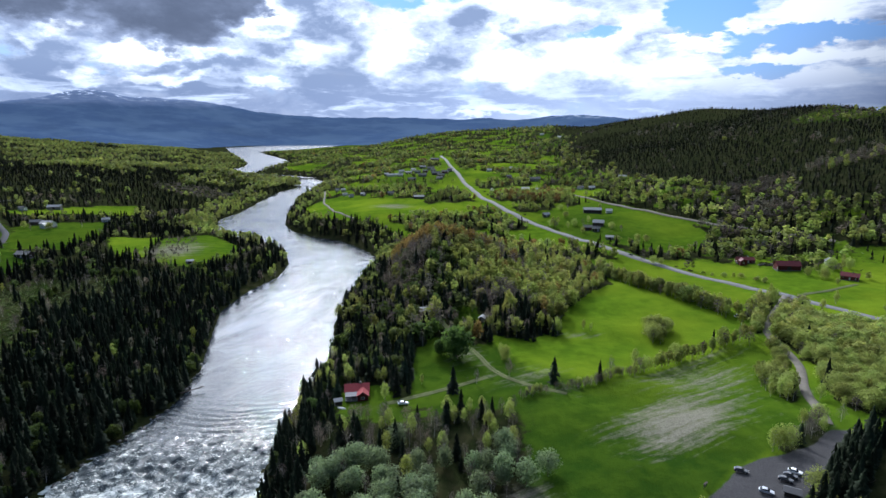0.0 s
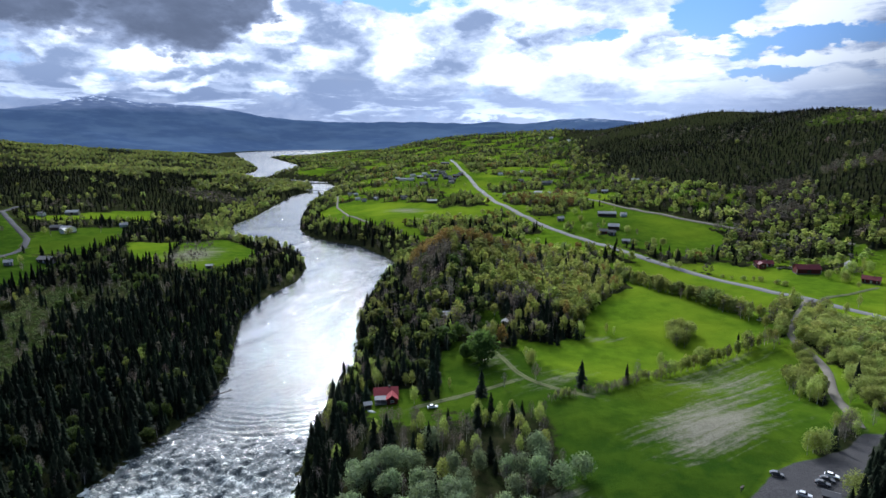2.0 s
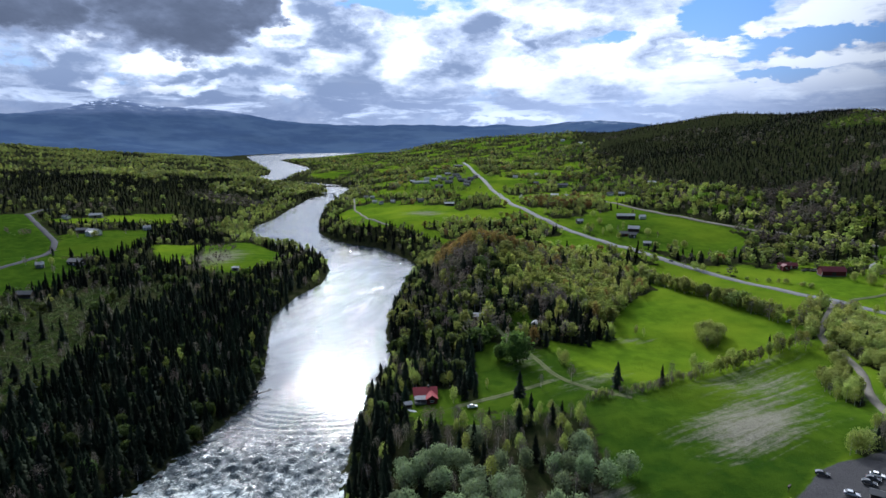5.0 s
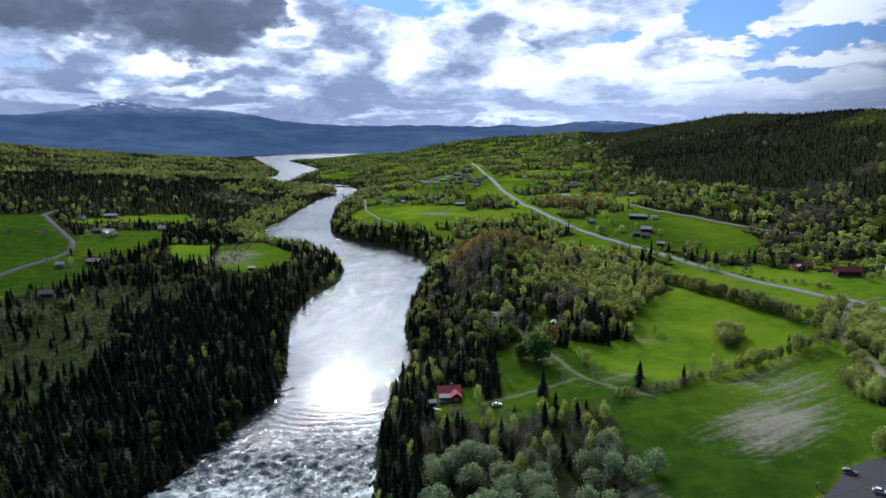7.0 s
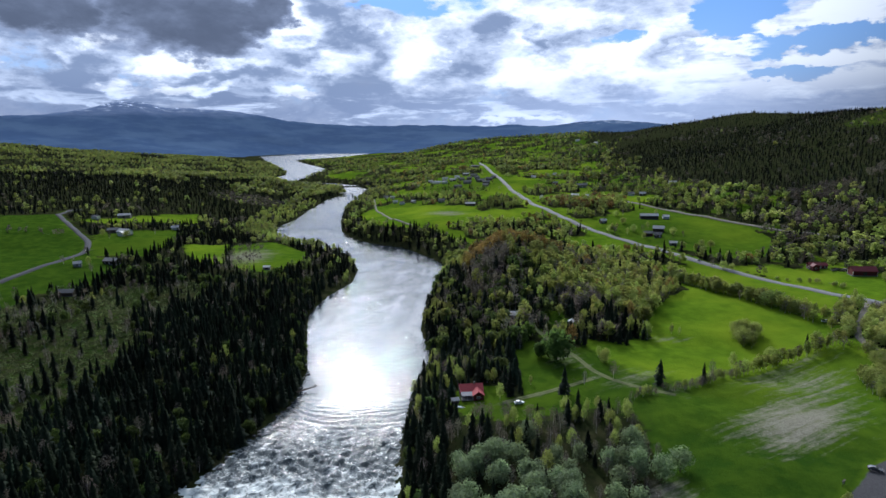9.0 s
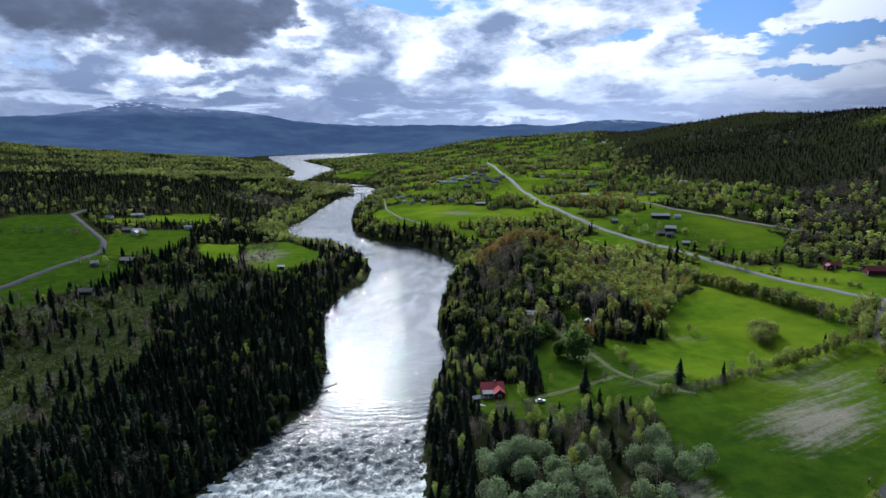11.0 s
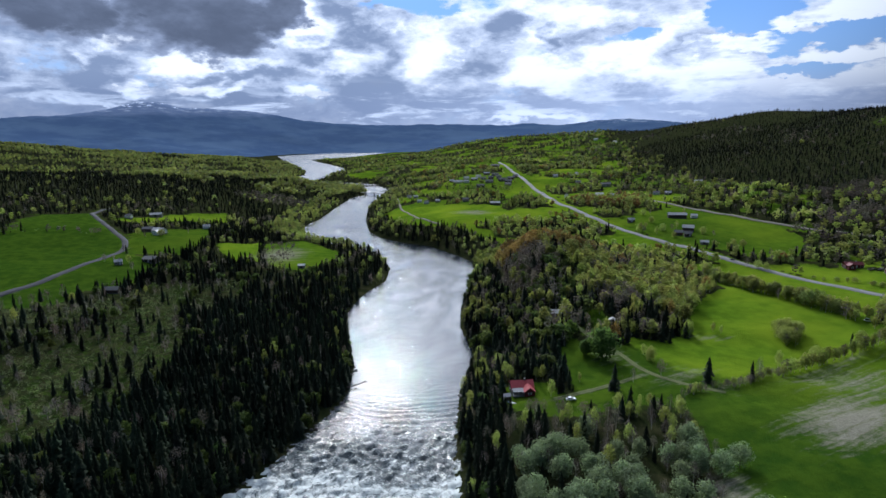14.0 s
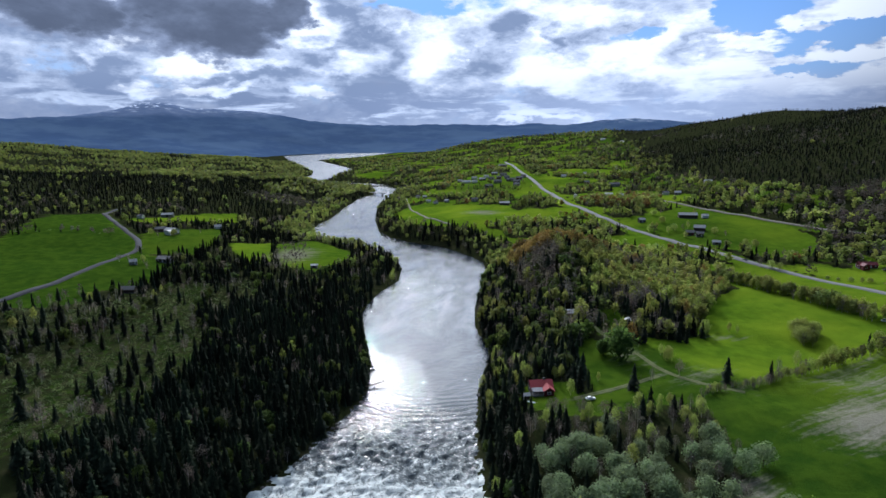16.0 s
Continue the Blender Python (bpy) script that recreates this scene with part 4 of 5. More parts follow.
def grid_faces(rows, cols):
    i = np.arange(rows * cols).reshape(rows, cols)
    return np.stack([i[:-1, :-1], i[:-1, 1:], i[1:, 1:], i[1:, :-1]], -1).reshape(-1, 4)


def steps(start, end, first, growth, most):
    out, s = [start], first
    while out[-1] < end:
        out.append(out[-1] + s)
        s = min(s * growth, most)
    return np.array(out)


# ---- ground ----
def build_ground():
    ys = np.concatenate([np.arange(-600, 110, 45.0), np.arange(110, 480, 3.4), steps(480, 4700, 3.5, 1.018, 45)])
    right_x = np.concatenate([np.arange(0, 300, 3.4), steps(300, 4600, 3.6, 1.032, 70)])
    left_x = np.concatenate([np.arange(3.4, 330, 3.4), steps(330, 4600, 3.6, 1.030, 70)])
    xs = np.concatenate([-left_x[::-1], right_x])
    X, Y = np.meshgrid(xs, ys)
    Z = height(X, Y)
    dens, mix, d = woods(X, Y)
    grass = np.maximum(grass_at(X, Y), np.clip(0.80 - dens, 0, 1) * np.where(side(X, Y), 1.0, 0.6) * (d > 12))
    grass = np.where((X > -60) & (X < 22 + 0.12 * (Y - 150)) & (Y < 214), 0.15, grass)
    grass = np.where(inside(CLEARING, X, Y), 0.42, np.where(inside(SCRUB, X, Y), 0.34, grass))
    bare = 0.66 * mound(X, Y, 92, 210, 24, 13, 31) + 0.40 * mound(X, Y, 120, 236, 38, 20, 36) + 0.35 * mound(X, Y, 135, 268, 20, 8, 30) + 0.40 * mound(X, Y, 132, 284, 46, 6, 31)
    bare = np.maximum(bare, 0.75 * mound(X, Y, -72, 780, 26, 22) + 0.80 * mound(X, Y, -266, 556, 20, 40))
    bare = np.maximum(bare, 0.6 * mound(X, Y, 42, 262, 22, 6, 30) + 0.55 * mound(X, Y, 12, 288, 10, 14) + 0.6 * mound(X, Y, 28, 166, 9, 16))
    bare = np.maximum(bare, 0.5 * mound(X, Y, 78, 324, 18, 5) + 0.5 * mound(X, Y, 56, 244, 12, 5, 25))
    bare = np.maximum(bare, 0.45 * np.exp(-((road_gap(X, Y)) / 2.2) ** 2))
    bare = np.maximum(bare, 0.10 * (inside(CLEARING, X, Y) | inside(SCRUB, X, Y)))
    rim = away(np.concatenate([LOT, LOT[:1]]), X, Y) * np.where(inside(LOT, X, Y), 1.0, -1.0)
    gravel = ease(-3.5, 3.5, rim)
    gravel = np.maximum(gravel, np.exp(-(d / 2.2) ** 2) * 0.42 * (d > -1) * (Y < 700))
    tint = np.stack([grass, bare, gravel], -1).reshape(-1, 3)
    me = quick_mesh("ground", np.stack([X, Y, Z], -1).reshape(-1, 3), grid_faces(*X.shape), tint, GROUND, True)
    layer = me.attributes.new("field_tone", "FLOAT", "POINT")
    layer.data.foreach_set("value", field_tone_at(X, Y).astype(np.float32).ravel())
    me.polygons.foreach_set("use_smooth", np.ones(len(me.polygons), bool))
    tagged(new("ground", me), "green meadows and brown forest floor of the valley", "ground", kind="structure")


def build_water():
    ys = np.concatenate([np.arange(-60, 150, 8.0), np.arange(150, 275, 0.8), np.arange(275, 520, 2.5), np.arange(520, 1440, 8.0)])
    left, right = np.interp(ys, LEFT_BANK[:, 1], LEFT_BANK[:, 0]) - 7, np.interp(ys, RIGHT_BANK[:, 1], RIGHT_BANK[:, 0]) + 7
    u = np.linspace(0, 1, 110)
    X = left[:, None] * (1 - u) + right[:, None] * u
    Y = ys[:, None] + 0 * X
    wild = 1 - ease(196, 244, Y + 8 * swell(X, Y, 60, 31) - 0.16 * (X + 100))
    train = np.exp(-((Y - 236 - 0.1 * np.abs(X + 98)) / 14) ** 2) * (1 - ((X + 98) / 48).clip(-1, 1) ** 2)
    Z = water_level(Y) + wild * (0.50 * swell(X, Y, 12, 32) + 0.55 * swell(X * 0.7, Y, 6.0, 33) + 0.42 * swell(X * 0.8, Y, 3.4, 35)) + 0.24 * train * np.sin((Y - 0.03 * (X + 98) ** 2 * 0.25) * 1.35 + 2.2 * swell(X, Y, 26, 34))
    edge = np.minimum(away(LEFT_BANK, X, Y), away(RIGHT_BANK, X, Y))
    foam = np.clip((1 - ease(176, 214, Y + 10 * swell(X, Y, 40, 36))) * 0.90 + 0.55 * np.exp(-(edge / 4) ** 2) * (1 - ease(215, 262, Y)), 0, 1.2)
    me = quick_mesh("river", np.stack([X, Y, Z], -1).reshape(-1, 3), grid_faces(*X.shape), None, WATER, True)
    for name, values in (("foam", foam), ("wild", np.clip(wild + 0.3 * train, 0, 1))):
        layer = me.attributes.new(name, "FLOAT", "POINT")
        layer.data.foreach_set("value", values.astype(np.float32).ravel())
    me.polygons.foreach_set("use_smooth", np.ones(len(me.polygons), bool))
    tagged(new("river_water", me), "silvery river breaking into white rapids", "river", kind="structure")
    flat = [(-300, 1400), (-400, 1480)] + [tuple(p) for p in LAKE * 1.0] + [(-560, 1560), (-430, 1480), (-345, 1395)]
    lake = mesh_object("lake_water", [(x, y, 9.6) for x, y in flat], [list(range(len(flat)))], WATER)
    tagged(lake, "bright distant lake below the mountains", "lake", kind="structure")


def ribbon(name, line, width, mat, offset, lift0, fall):
    """A strip of surface laid along a line over the ground."""
    seg = np.hypot(*np.diff(line, axis=0).T)
    s = np.concatenate([[0], np.cumsum(seg)])
    at = np.arange(0, s[-1], 3.0)
    px, py = [np.convolve(np.pad(np.interp(at, s, line[:, k]), 4, "edge"), np.ones(9) / 9, "valid") for k in (0, 1)]
    tx, ty = np.gradient(px), np.gradient(py)
    n = np.hypot(tx, ty)
    tx, ty = tx / n, ty / n
    px, py = px + ty * offset, py - tx * offset
    verts, lift = [], lift0 + 0.0006 * np.hypot(px, py)
    for off, dz in ((-0.62, -fall), (-0.5, 0.0), (0.0, 0.05), (0.5, 0.0), (0.62, -fall)):
        wob = 1 + 0.12 * np.sin(at * 0.37 + off * 9) * (fall < 0.5)
        x, y = px + ty * off * width * wob, py - tx * off * width * wob
        verts.append(np.stack([x, y, np.maximum(0.5 * height(px, py) + 0.5 * height(x, y), height(x, y)) + lift + dz], -1))
    return quick_mesh(name, np.stack(verts, 1).reshape(-1, 3), grid_faces(len(px), 5), None, mat, True)


def build_roads():
    for line, width, mat, name, label in ROADS:
        if width > 2.5:
            tagged(new(name, ribbon(name, line, width, mat, 0.0, 0.26, 0.8)), label, "road", kind="structure")
        else:
            bed = tagged(new(name), label, "track", kind="structure")
            for side_of in (-0.8, 0.8):
                new("wheel_rut", ribbon("wheel_rut", line, 1.15, mat, side_of, 0.0, 0.12)).parent = bed


def build_mountains():
    """Ring of far fells; the big snow-streaked one stands to the left of the lake."""
    az = np.radians(np.arange(-62, 62.01, 0.25))
    deg = np.degrees(az)
    crest = np.interp(deg, [-62.0, -50.0, -39.3, -37.1, -35.6, -33.6, -32.3, -31.3, -30.0, -28.5, -25.8, -22.5, -20.1, -16.6, -12.9, -6.9, -2.3, 1.4, 4.2, 6.9, 9.6, 12.2, 14.8, 17.3, 18.8, 24.3, 35.1, 62.0],
                      [215, 235, 290, 296, 313, 348, 380, 394, 384, 351, 350, 328, 300, 244, 213, 214, 206, 199, 215, 190, 214, 232, 229, 205, 191, 176, 162, 200])
    crest = np.convolve(np.pad(crest, 2, "edge"), np.ones(5) / 5, "valid") + 2.0 * np.sin(deg * 1.9 + 1) + 1.2 * np.sin(deg * 4.3)
    radii = np.linspace(0, 1, 46)
    A, R = np.meshgrid(az, radii)
    D = 2980 + 1850 * R
    X, Y = D * np.sin(A), D * np.cos(A)
    rough = swell(X, Y, 900, 41) * 16 + swell(X, Y, 380, 42) * 7 + swell(X, Y, 150, 43) * 2
    up = np.where(R < 0.92, (R / 0.92) ** 2.5, 1 - ((R - 0.92) / 0.08) * 0.25)
    lake_gap = np.exp(-0.5 * ((np.degrees(A) + 14.5) / 6.5) ** 2)
    up = np.where(R < 0.92, up * (1 - lake_gap * (1 - ease(0.45, 0.9, R))), up)
    Z = -12 + up * (crest[None, :] + 12) + rough * np.sin(np.clip(R, 0, 1) * math.pi) * (1 - lake_gap * (R < 0.7)) + 1.2 * swell(X, Y, 90, 44) * up
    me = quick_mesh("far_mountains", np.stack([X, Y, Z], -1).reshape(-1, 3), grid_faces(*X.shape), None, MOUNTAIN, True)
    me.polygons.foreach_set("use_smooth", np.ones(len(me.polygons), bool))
    tagged(new("backdrop_mountains", me), "haze-blue mountains with streaks of old snow", "mountains", kind="structure")


# ---- trees ----
TINTS = {SPRUCE: (0.017, 0.023, 0.013), BIRCH: (0.275, 0.315, 0.088), WILLOW: (0.185, 0.235, 0.140), BARE: (0.098, 0.084, 0.082), RUST: (0.235, 0.172, 0.058), BUSH: (0.095, 0.115, 0.060), SALLOW: (0.275, 0.315, 0.095), BROAD: (0.082, 0.122, 0.033)}
TALL = {SPRUCE: (4.0, 16.5), BIRCH: (6.0, 11.5), WILLOW: (7.5, 12.5), BARE: (6.0, 11.0), RUST: (8.0, 12.0), BUSH: (0.9, 2.8), SALLOW: (6.5, 11.0), BROAD: (4.0, 8.5)}


def spruce_shape(seed, tiers, spokes):
    """Corners and triangles of a spruce of height 1: whorls of drooping boughs that narrow to a spire."""
    rng = np.random.default_rng(seed)
    lean = rng.uniform(0.150, 0.205)
    v, f = [], []
    for k in range(tiers):
        u = (k / tiers) ** 0.86
        z = 0.05 + 0.90 * u
        r = lean * (1 - u) ** 0.70 * rng.uniform(0.74, 1.2) + 0.012
        gap = 0.95 / tiers
        start = rng.uniform(0, 6.28)
        for j in range(spokes):
            if rng.uniform() < 0.10:
                continue
            a = start + 6.283 * (j + rng.uniform(-0.25, 0.25)) / spokes
            reach = r * rng.uniform(0.62, 1.15)
            w = 3.6 / spokes * rng.uniform(0.75, 1.1)
            drop = gap * rng.uniform(0.5, 1.15) + 0.12 * reach
            b = len(v)
            v += [(0, 0, z + gap * 1.15), (0.72 * reach * math.cos(a - w), 0.72 * reach * math.sin(a - w), z - drop * 0.8),
                  (reach * math.cos(a), reach * math.sin(a), z - drop * 0.55), (0.72 * reach * math.cos(a + w), 0.72 * reach * math.sin(a + w), z - drop * 0.8)]
            f += [(b, b + 1, b + 2), (b, b + 2, b + 3)]
    b = len(v)
    v += [(0, 0, 1.0), (0.022, 0, 0.91), (-0.014, 0.020, 0.91), (-0.014, -0.020, 0.91)]
    f += [(b, b + 1, b + 2), (b, b + 2, b + 3), (b, b + 3, b + 1)]
    return np.array(v), np.array(f)


def leafy_shape(seed, clumps, size, width=0.30, base=0.10, billows=9):
    """Corners and triangles of a broadleaf crown of height 1: leaf sprays over a heap of uneven billows with gaps between."""
    rng = np.random.default_rng(seed)
    k = np.arange(billows)
    up = ((k + rng.uniform(0.2, 0.8, billows)) / billows)
    turn = k * 2.4 + rng.uniform(-0.5, 0.5, billows)
    out = width * np.sin(math.pi * np.clip(0.10 + 0.84 * up ** 0.85, 0, 1)) ** 0.7
    ball = out * rng.uniform(0.50, 0.74, billows) + 0.03
    ball[-1] *= 1.1
    reach = np.maximum(out - ball * 0.85, 0) * rng.uniform(0.75, 1.3, billows)
    heart = np.stack([reach * np.cos(turn), reach * np.sin(turn), base + ball + (1 - base - 1.9 * ball) * up], -1)
    pick = rng.choice(billows, clumps, p=ball ** 2 / (ball ** 2).sum())
    way = rng.normal(size=(clumps, 3)) + np.array([0, 0, 0.25])
    way[:, :2] += 0.5 * np.stack([np.cos(turn[pick]), np.sin(turn[pick])], -1)
    way /= np.linalg.norm(way, axis=1)[:, None]
    mid = heart[pick] + way * (ball[pick] * (rng.uniform(0.0, 1.0, clumps) ** 0.45 * 1.22))[:, None] * np.array([1, 1, 1.30])
    way = way + 0.45 * rng.normal(size=(clumps, 3))
    way /= np.linalg.norm(way, axis=1)[:, None]
    side1 = np.cross(way, rng.normal(size=(clumps, 3)))
    side1 /= np.linalg.norm(side1, axis=1)[:, None]
    side2 = np.cross(way, side1)
    s = (size * rng.uniform(0.6, 1.3, clumps))[:, None]
    corners = np.stack([mid - side1 * s, mid - side2 * s * 0.8 - way * s * 0.25, mid + side1 * s, mid + side2 * s * 0.8 - way * s * 0.25], 1).reshape(-1, 3)
    i = np.arange(clumps)[:, None] * 4
    tris = np.concatenate([i + np.array([0, 1, 2]), i + np.array([0, 2, 3])])
    return corners, tris


def stem_shape(seed, limbs, top=0.8, thick=0.016):
    """Tapered, slightly bent trunk with limbs, for a tree of height 1."""
    rng = np.random.default_rng(seed)
    v, f = [], []

    def tube(points, radii, n=5):
        b = len(v)
        for (x, y, z), r in zip(points, radii):
            for k in range(n):
                a = 6.283 * k / n
                v.append((x + r * math.cos(a), y + r * math.sin(a), z))
        for s in range(len(points) - 1):
            for k in range(n):
                p, q = b + s * n + k, b + s * n + (k + 1) % n
                f.append((p, q, q + n))
                f.append((p, q + n, p + n))

    bend = rng.uniform(-0.02, 0.02, 2)
    tube([(0, 0, -0.04), (bend[0], bend[1], 0.35), (bend[0] * 0.3, 0, top)], [thick, thick * 0.75, thick * 0.15], 6)
    for k in range(limbs):
        z, a = rng.uniform(0.22, 0.62), rng.uniform(0, 6.28)
        reach = rng.uniform(0.10, 0.2)
        tube([(0, 0, z), (reach * 0.6 * math.cos(a), reach * 0.6 * math.sin(a), z + reach * 0.6), (reach * math.cos(a), reach * math.sin(a), z + reach * 1.3)], [thick * 0.5, thick * 0.3, thick * 0.08], 3)
    return np.array(v), np.array(f)


# trees that stand by themselves: x, y, kind, height
SINGLE_TREES = [(76, 258, SPRUCE, 11), (29, 177, WILLOW, 10), (37, 181, WILLOW, 10.5), (22, 196, WILLOW, 9), (7, 280, BROAD, 17.5), (-1, 285, BROAD, 9),
                (-10, 252, BIRCH, 5.5), (124, 328, SALLOW, 6.5), (129, 332, SALLOW, 10), (136, 330, SALLOW, 9.5), (132, 326, SALLOW, 7), (126, 334, SALLOW, 8.5), (133, 336, SALLOW, 9), (128, 325, SALLOW, 6), (138, 334, SALLOW, 7.5), (139, 327, BUSH, 2.5), (121, 326, BUSH, 2.2), (140, 332, BARE, 7), (68, 322, BIRCH, 12), (70, 327, SPRUCE, 11), (86, 332, BIRCH, 7),
                (34, 316, SPRUCE, 11), (39, 314, SPRUCE, 12), (44, 312, SPRUCE, 10), (48, 310, SPRUCE, 13), (52, 308, SPRUCE, 9), (41, 322, BIRCH, 11), (50, 318, BARE, 10),
                (66, 322, SPRUCE, 11), (68, 326, BIRCH, 11), (90, 330, BIRCH, 6), (158, 252, SALLOW, 9), (163, 257, SALLOW, 9), (164, 250, SALLOW, 10), (158, 245, SALLOW, 8),
                (2, 216, SPRUCE, 10), (6, 215, SPRUCE, 9), (16, 218, SPRUCE, 10), (21, 217, SPRUCE, 7), (-21, 240, SPRUCE, 14), (-23, 246, SPRUCE, 13), (-26, 236, BIRCH, 9), (226, 344, SPRUCE, 10), (231, 350, SALLOW, 8),
                (294, 446, SALLOW, 8), (300, 435, SALLOW, 9), (304, 440, BIRCH, 10), (322, 460, SALLOW, 11), (330, 458, BIRCH, 11), (338, 462, SALLOW, 10), (310, 452, BIRCH, 9), (299, 418, SALLOW, 5),
                (149, 640, SALLOW, 9), (158, 636, BARE, 9), (166, 645, BIRCH, 10), (140, 632, BIRCH, 9), (150, 604, SALLOW, 7), (183, 612, SALLOW, 8), (190, 600, BARE, 8), (196, 566, SALLOW, 7), (203, 560, SALLOW, 8), (176, 590, BUSH, 3),
                (124, 645, SALLOW, 9), (128, 640, BARE, 9), (133, 652, BIRCH, 9), (147, 678, SALLOW, 8), (183, 484, SALLOW, 8), (188, 480, SALLOW, 7), (176, 490, BARE, 8), (198, 716, BIRCH, 9), (160, 728, BARE, 9), (150, 724, SALLOW, 8),
                (-408, 480, BARE, 9), (-401, 484, BARE, 8), (-387, 484, BIRCH, 9), (-423, 534, BARE, 9), (-417, 528, SPRUCE, 9), (-374, 468, BARE, 9), (-440, 600, BARE, 9), (-424, 606, SALLOW, 8), (-455, 612, SALLOW, 8), (-410, 640, BARE, 9)]


# hedgerows: line, half width, spacing, kinds, heights
HEDGE_ROWS = [(HEDGES[0][0][:4], 1.8, 0.7, (BARE, BARE, BIRCH, BARE), 2.8, 5.8),
              (HEDGES[0][0][3:], 0.7, 3.6, (BIRCH, BIRCH, BARE, BIRCH), 7.5, 10.5),
              (HEDGES[1][0], 4.2, 1.1, (SALLOW, BIRCH, BIRCH, BIRCH, BARE), 7.5, 12.0),
              (np.array([(206, 338), (220, 352), (232, 364)], float), 5.0, 1.4, (SALLOW, SALLOW, BIRCH), 4.0, 6.5),
              (np.array([(212, 455), (232, 440), (250, 420)], float), 2.0, 3.0, (BUSH, SALLOW), 2.5, 5.0),
              (np.array([(160, 250), (176, 276), (181, 292)], float), 2.0, 3.0, (SALLOW, BIRCH, BUSH), 4.0, 7.0),
              (np.array([(-254, 492), (-268, 560), (-290, 640)], float), 15.0, 1.3, (BARE, BUSH, BARE, BARE), 2.6, 5.5)]


def scatter():
    """Places, kinds and heights of all trees, thinner and coarser with distance."""
    rng = np.random.default_rng(7)
    out = []
    for near, far, gap in ((120, 430, 3.7), (430, 900, 5.9), (900, 1500, 6.5), (1500, 2900, 14.0)):
        xs, ys = np.arange(-far * 0.84, far * 0.76, gap), np.arange(128, far, gap)
        X, Y = np.meshgrid(xs, ys)
        X, Y = (X + rng.uniform(-0.46, 0.46, X.shape) * gap).ravel(), (Y + rng.uniform(-0.46, 0.46, Y.shape) * gap).ravel()
        r = np.hypot(X + 30, Y)
        keep = (r >= near) & (r < far) & (np.degrees(np.arctan2(X + 70, Y + 20)) > -43.5) & (np.degrees(np.arctan2(X, Y)) < 40)
        X, Y, r = X[keep], Y[keep], r[keep]
        dens, mix, d = woods(X, Y)
        slope = side(X, Y) & (X > 235 + 0.15 * np.clip(Y - 850, 0, 2000)) & (height(X, Y) > 55)
        keep = rng.uniform(size=len(X)) < dens * (0.70 if near == 900 else 1.0) ** (~slope)
        X, Y, r, mix = X[keep], Y[keep], r[keep], mix[keep]
        share = np.cumsum(mix, 1) / mix.sum(1)[:, None]
        kind = (rng.uniform(size=len(X))[:, None] > share).sum(1).clip(0, 7)
        lo, hi = np.array([TALL[k][0] for k in range(8)])[kind], np.array([TALL[k][1] for k in range(8)])[kind]
        h = lo + (hi - lo) * rng.beta(1.5, 1.7, len(X))
        scale = np.where(kind == SPRUCE, 1.0 - 0.32 * ease(380, 900, r), 1.0) * np.where(slope[keep], 0.80, 1.0)
        out.append(np.stack([X, Y, height(X, Y), kind, h * scale, r, rng.uniform(size=len(X))], -1))
    for line, wide, gap, kinds, lo, hi in HEDGE_ROWS + [(np.array([(112, 149), (120, 158), (140, 175), (164, 196)], float), 3.0, 1.5, (SPRUCE,), 9.0, 15.0)]:
        seg = np.concatenate([[0], np.cumsum(np.hypot(*np.diff(line, axis=0).T))])
        at = np.arange(1, seg[-1], gap) + rng.uniform(-0.3, 0.3, len(np.arange(1, seg[-1], gap))) * gap
        x, y = np.interp(at, seg, line[:, 0]) + rng.uniform(-wide, wide, len(at)), np.interp(at, seg, line[:, 1]) + rng.uniform(-wide, wide, len(at))
        kind = np.array(kinds)[rng.integers(0, len(kinds), len(at))]
        h = np.where(kind == BUSH, 0.35, 1.0) * rng.uniform(lo, hi, len(at))
        keep = (road_gap(x, y) > 1.5)
        out.append(np.stack([x, y, height(x, y), kind, h, np.hypot(x + 30, y), rng.uniform(size=len(x))], -1)[keep])
    x, y = rng.uniform(-400, -215, 4800), rng.uniform(170, 450, 4800)
    brush = (inside(CLEARING, x, y) | inside(SCRUB, x, y)) & (road_gap(x, y) > 8) & (grass_at(x, y) < 0.5)
    x, y = x[brush], y[brush]
    out.append(np.stack([x, y, height(x, y), 0 * x + BUSH, 1.0 + 2.0 * rng.beta(1.2, 2.2, len(x)), np.maximum(np.hypot(x + 30, y), 301), rng.uniform(size=len(x))], -1))
    for block in out:
        tall = ((block[:, 3] == BIRCH) | (block[:, 3] == BARE) | (block[:, 3] == SALLOW)) & (block[:, 0] > 240) & (block[:, 1] > 490)
        block[tall, 4] *= 1.30
        edge = (block[:, 3] == SPRUCE) & (block[:, 0] > -345) & (block[:, 0] < -205) & (block[:, 1] > 455) & (block[:, 1] < 540) & (mound(block[:, 0], block[:, 1], -294, 474, 21, 38) < 0.45)
        block[edge, 4] *= 0.62
        knoll = (block[:, 3] != SPRUCE) & (mound(block[:, 0], block[:, 1], -8, 440, 62, 80) > 0.20) & (block[:, 0] > -75)
        block[knoll, 4] *= 1.32
    own = np.array(SINGLE_TREES, float)
    x, y = own[:, 0], own[:, 1]
    out.append(np.stack([x, y, height(x, y), own[:, 2], own[:, 3], np.where(y < 400, 120, 305), rng.uniform(size=len(own))], -1))
    return np.concatenate(out)


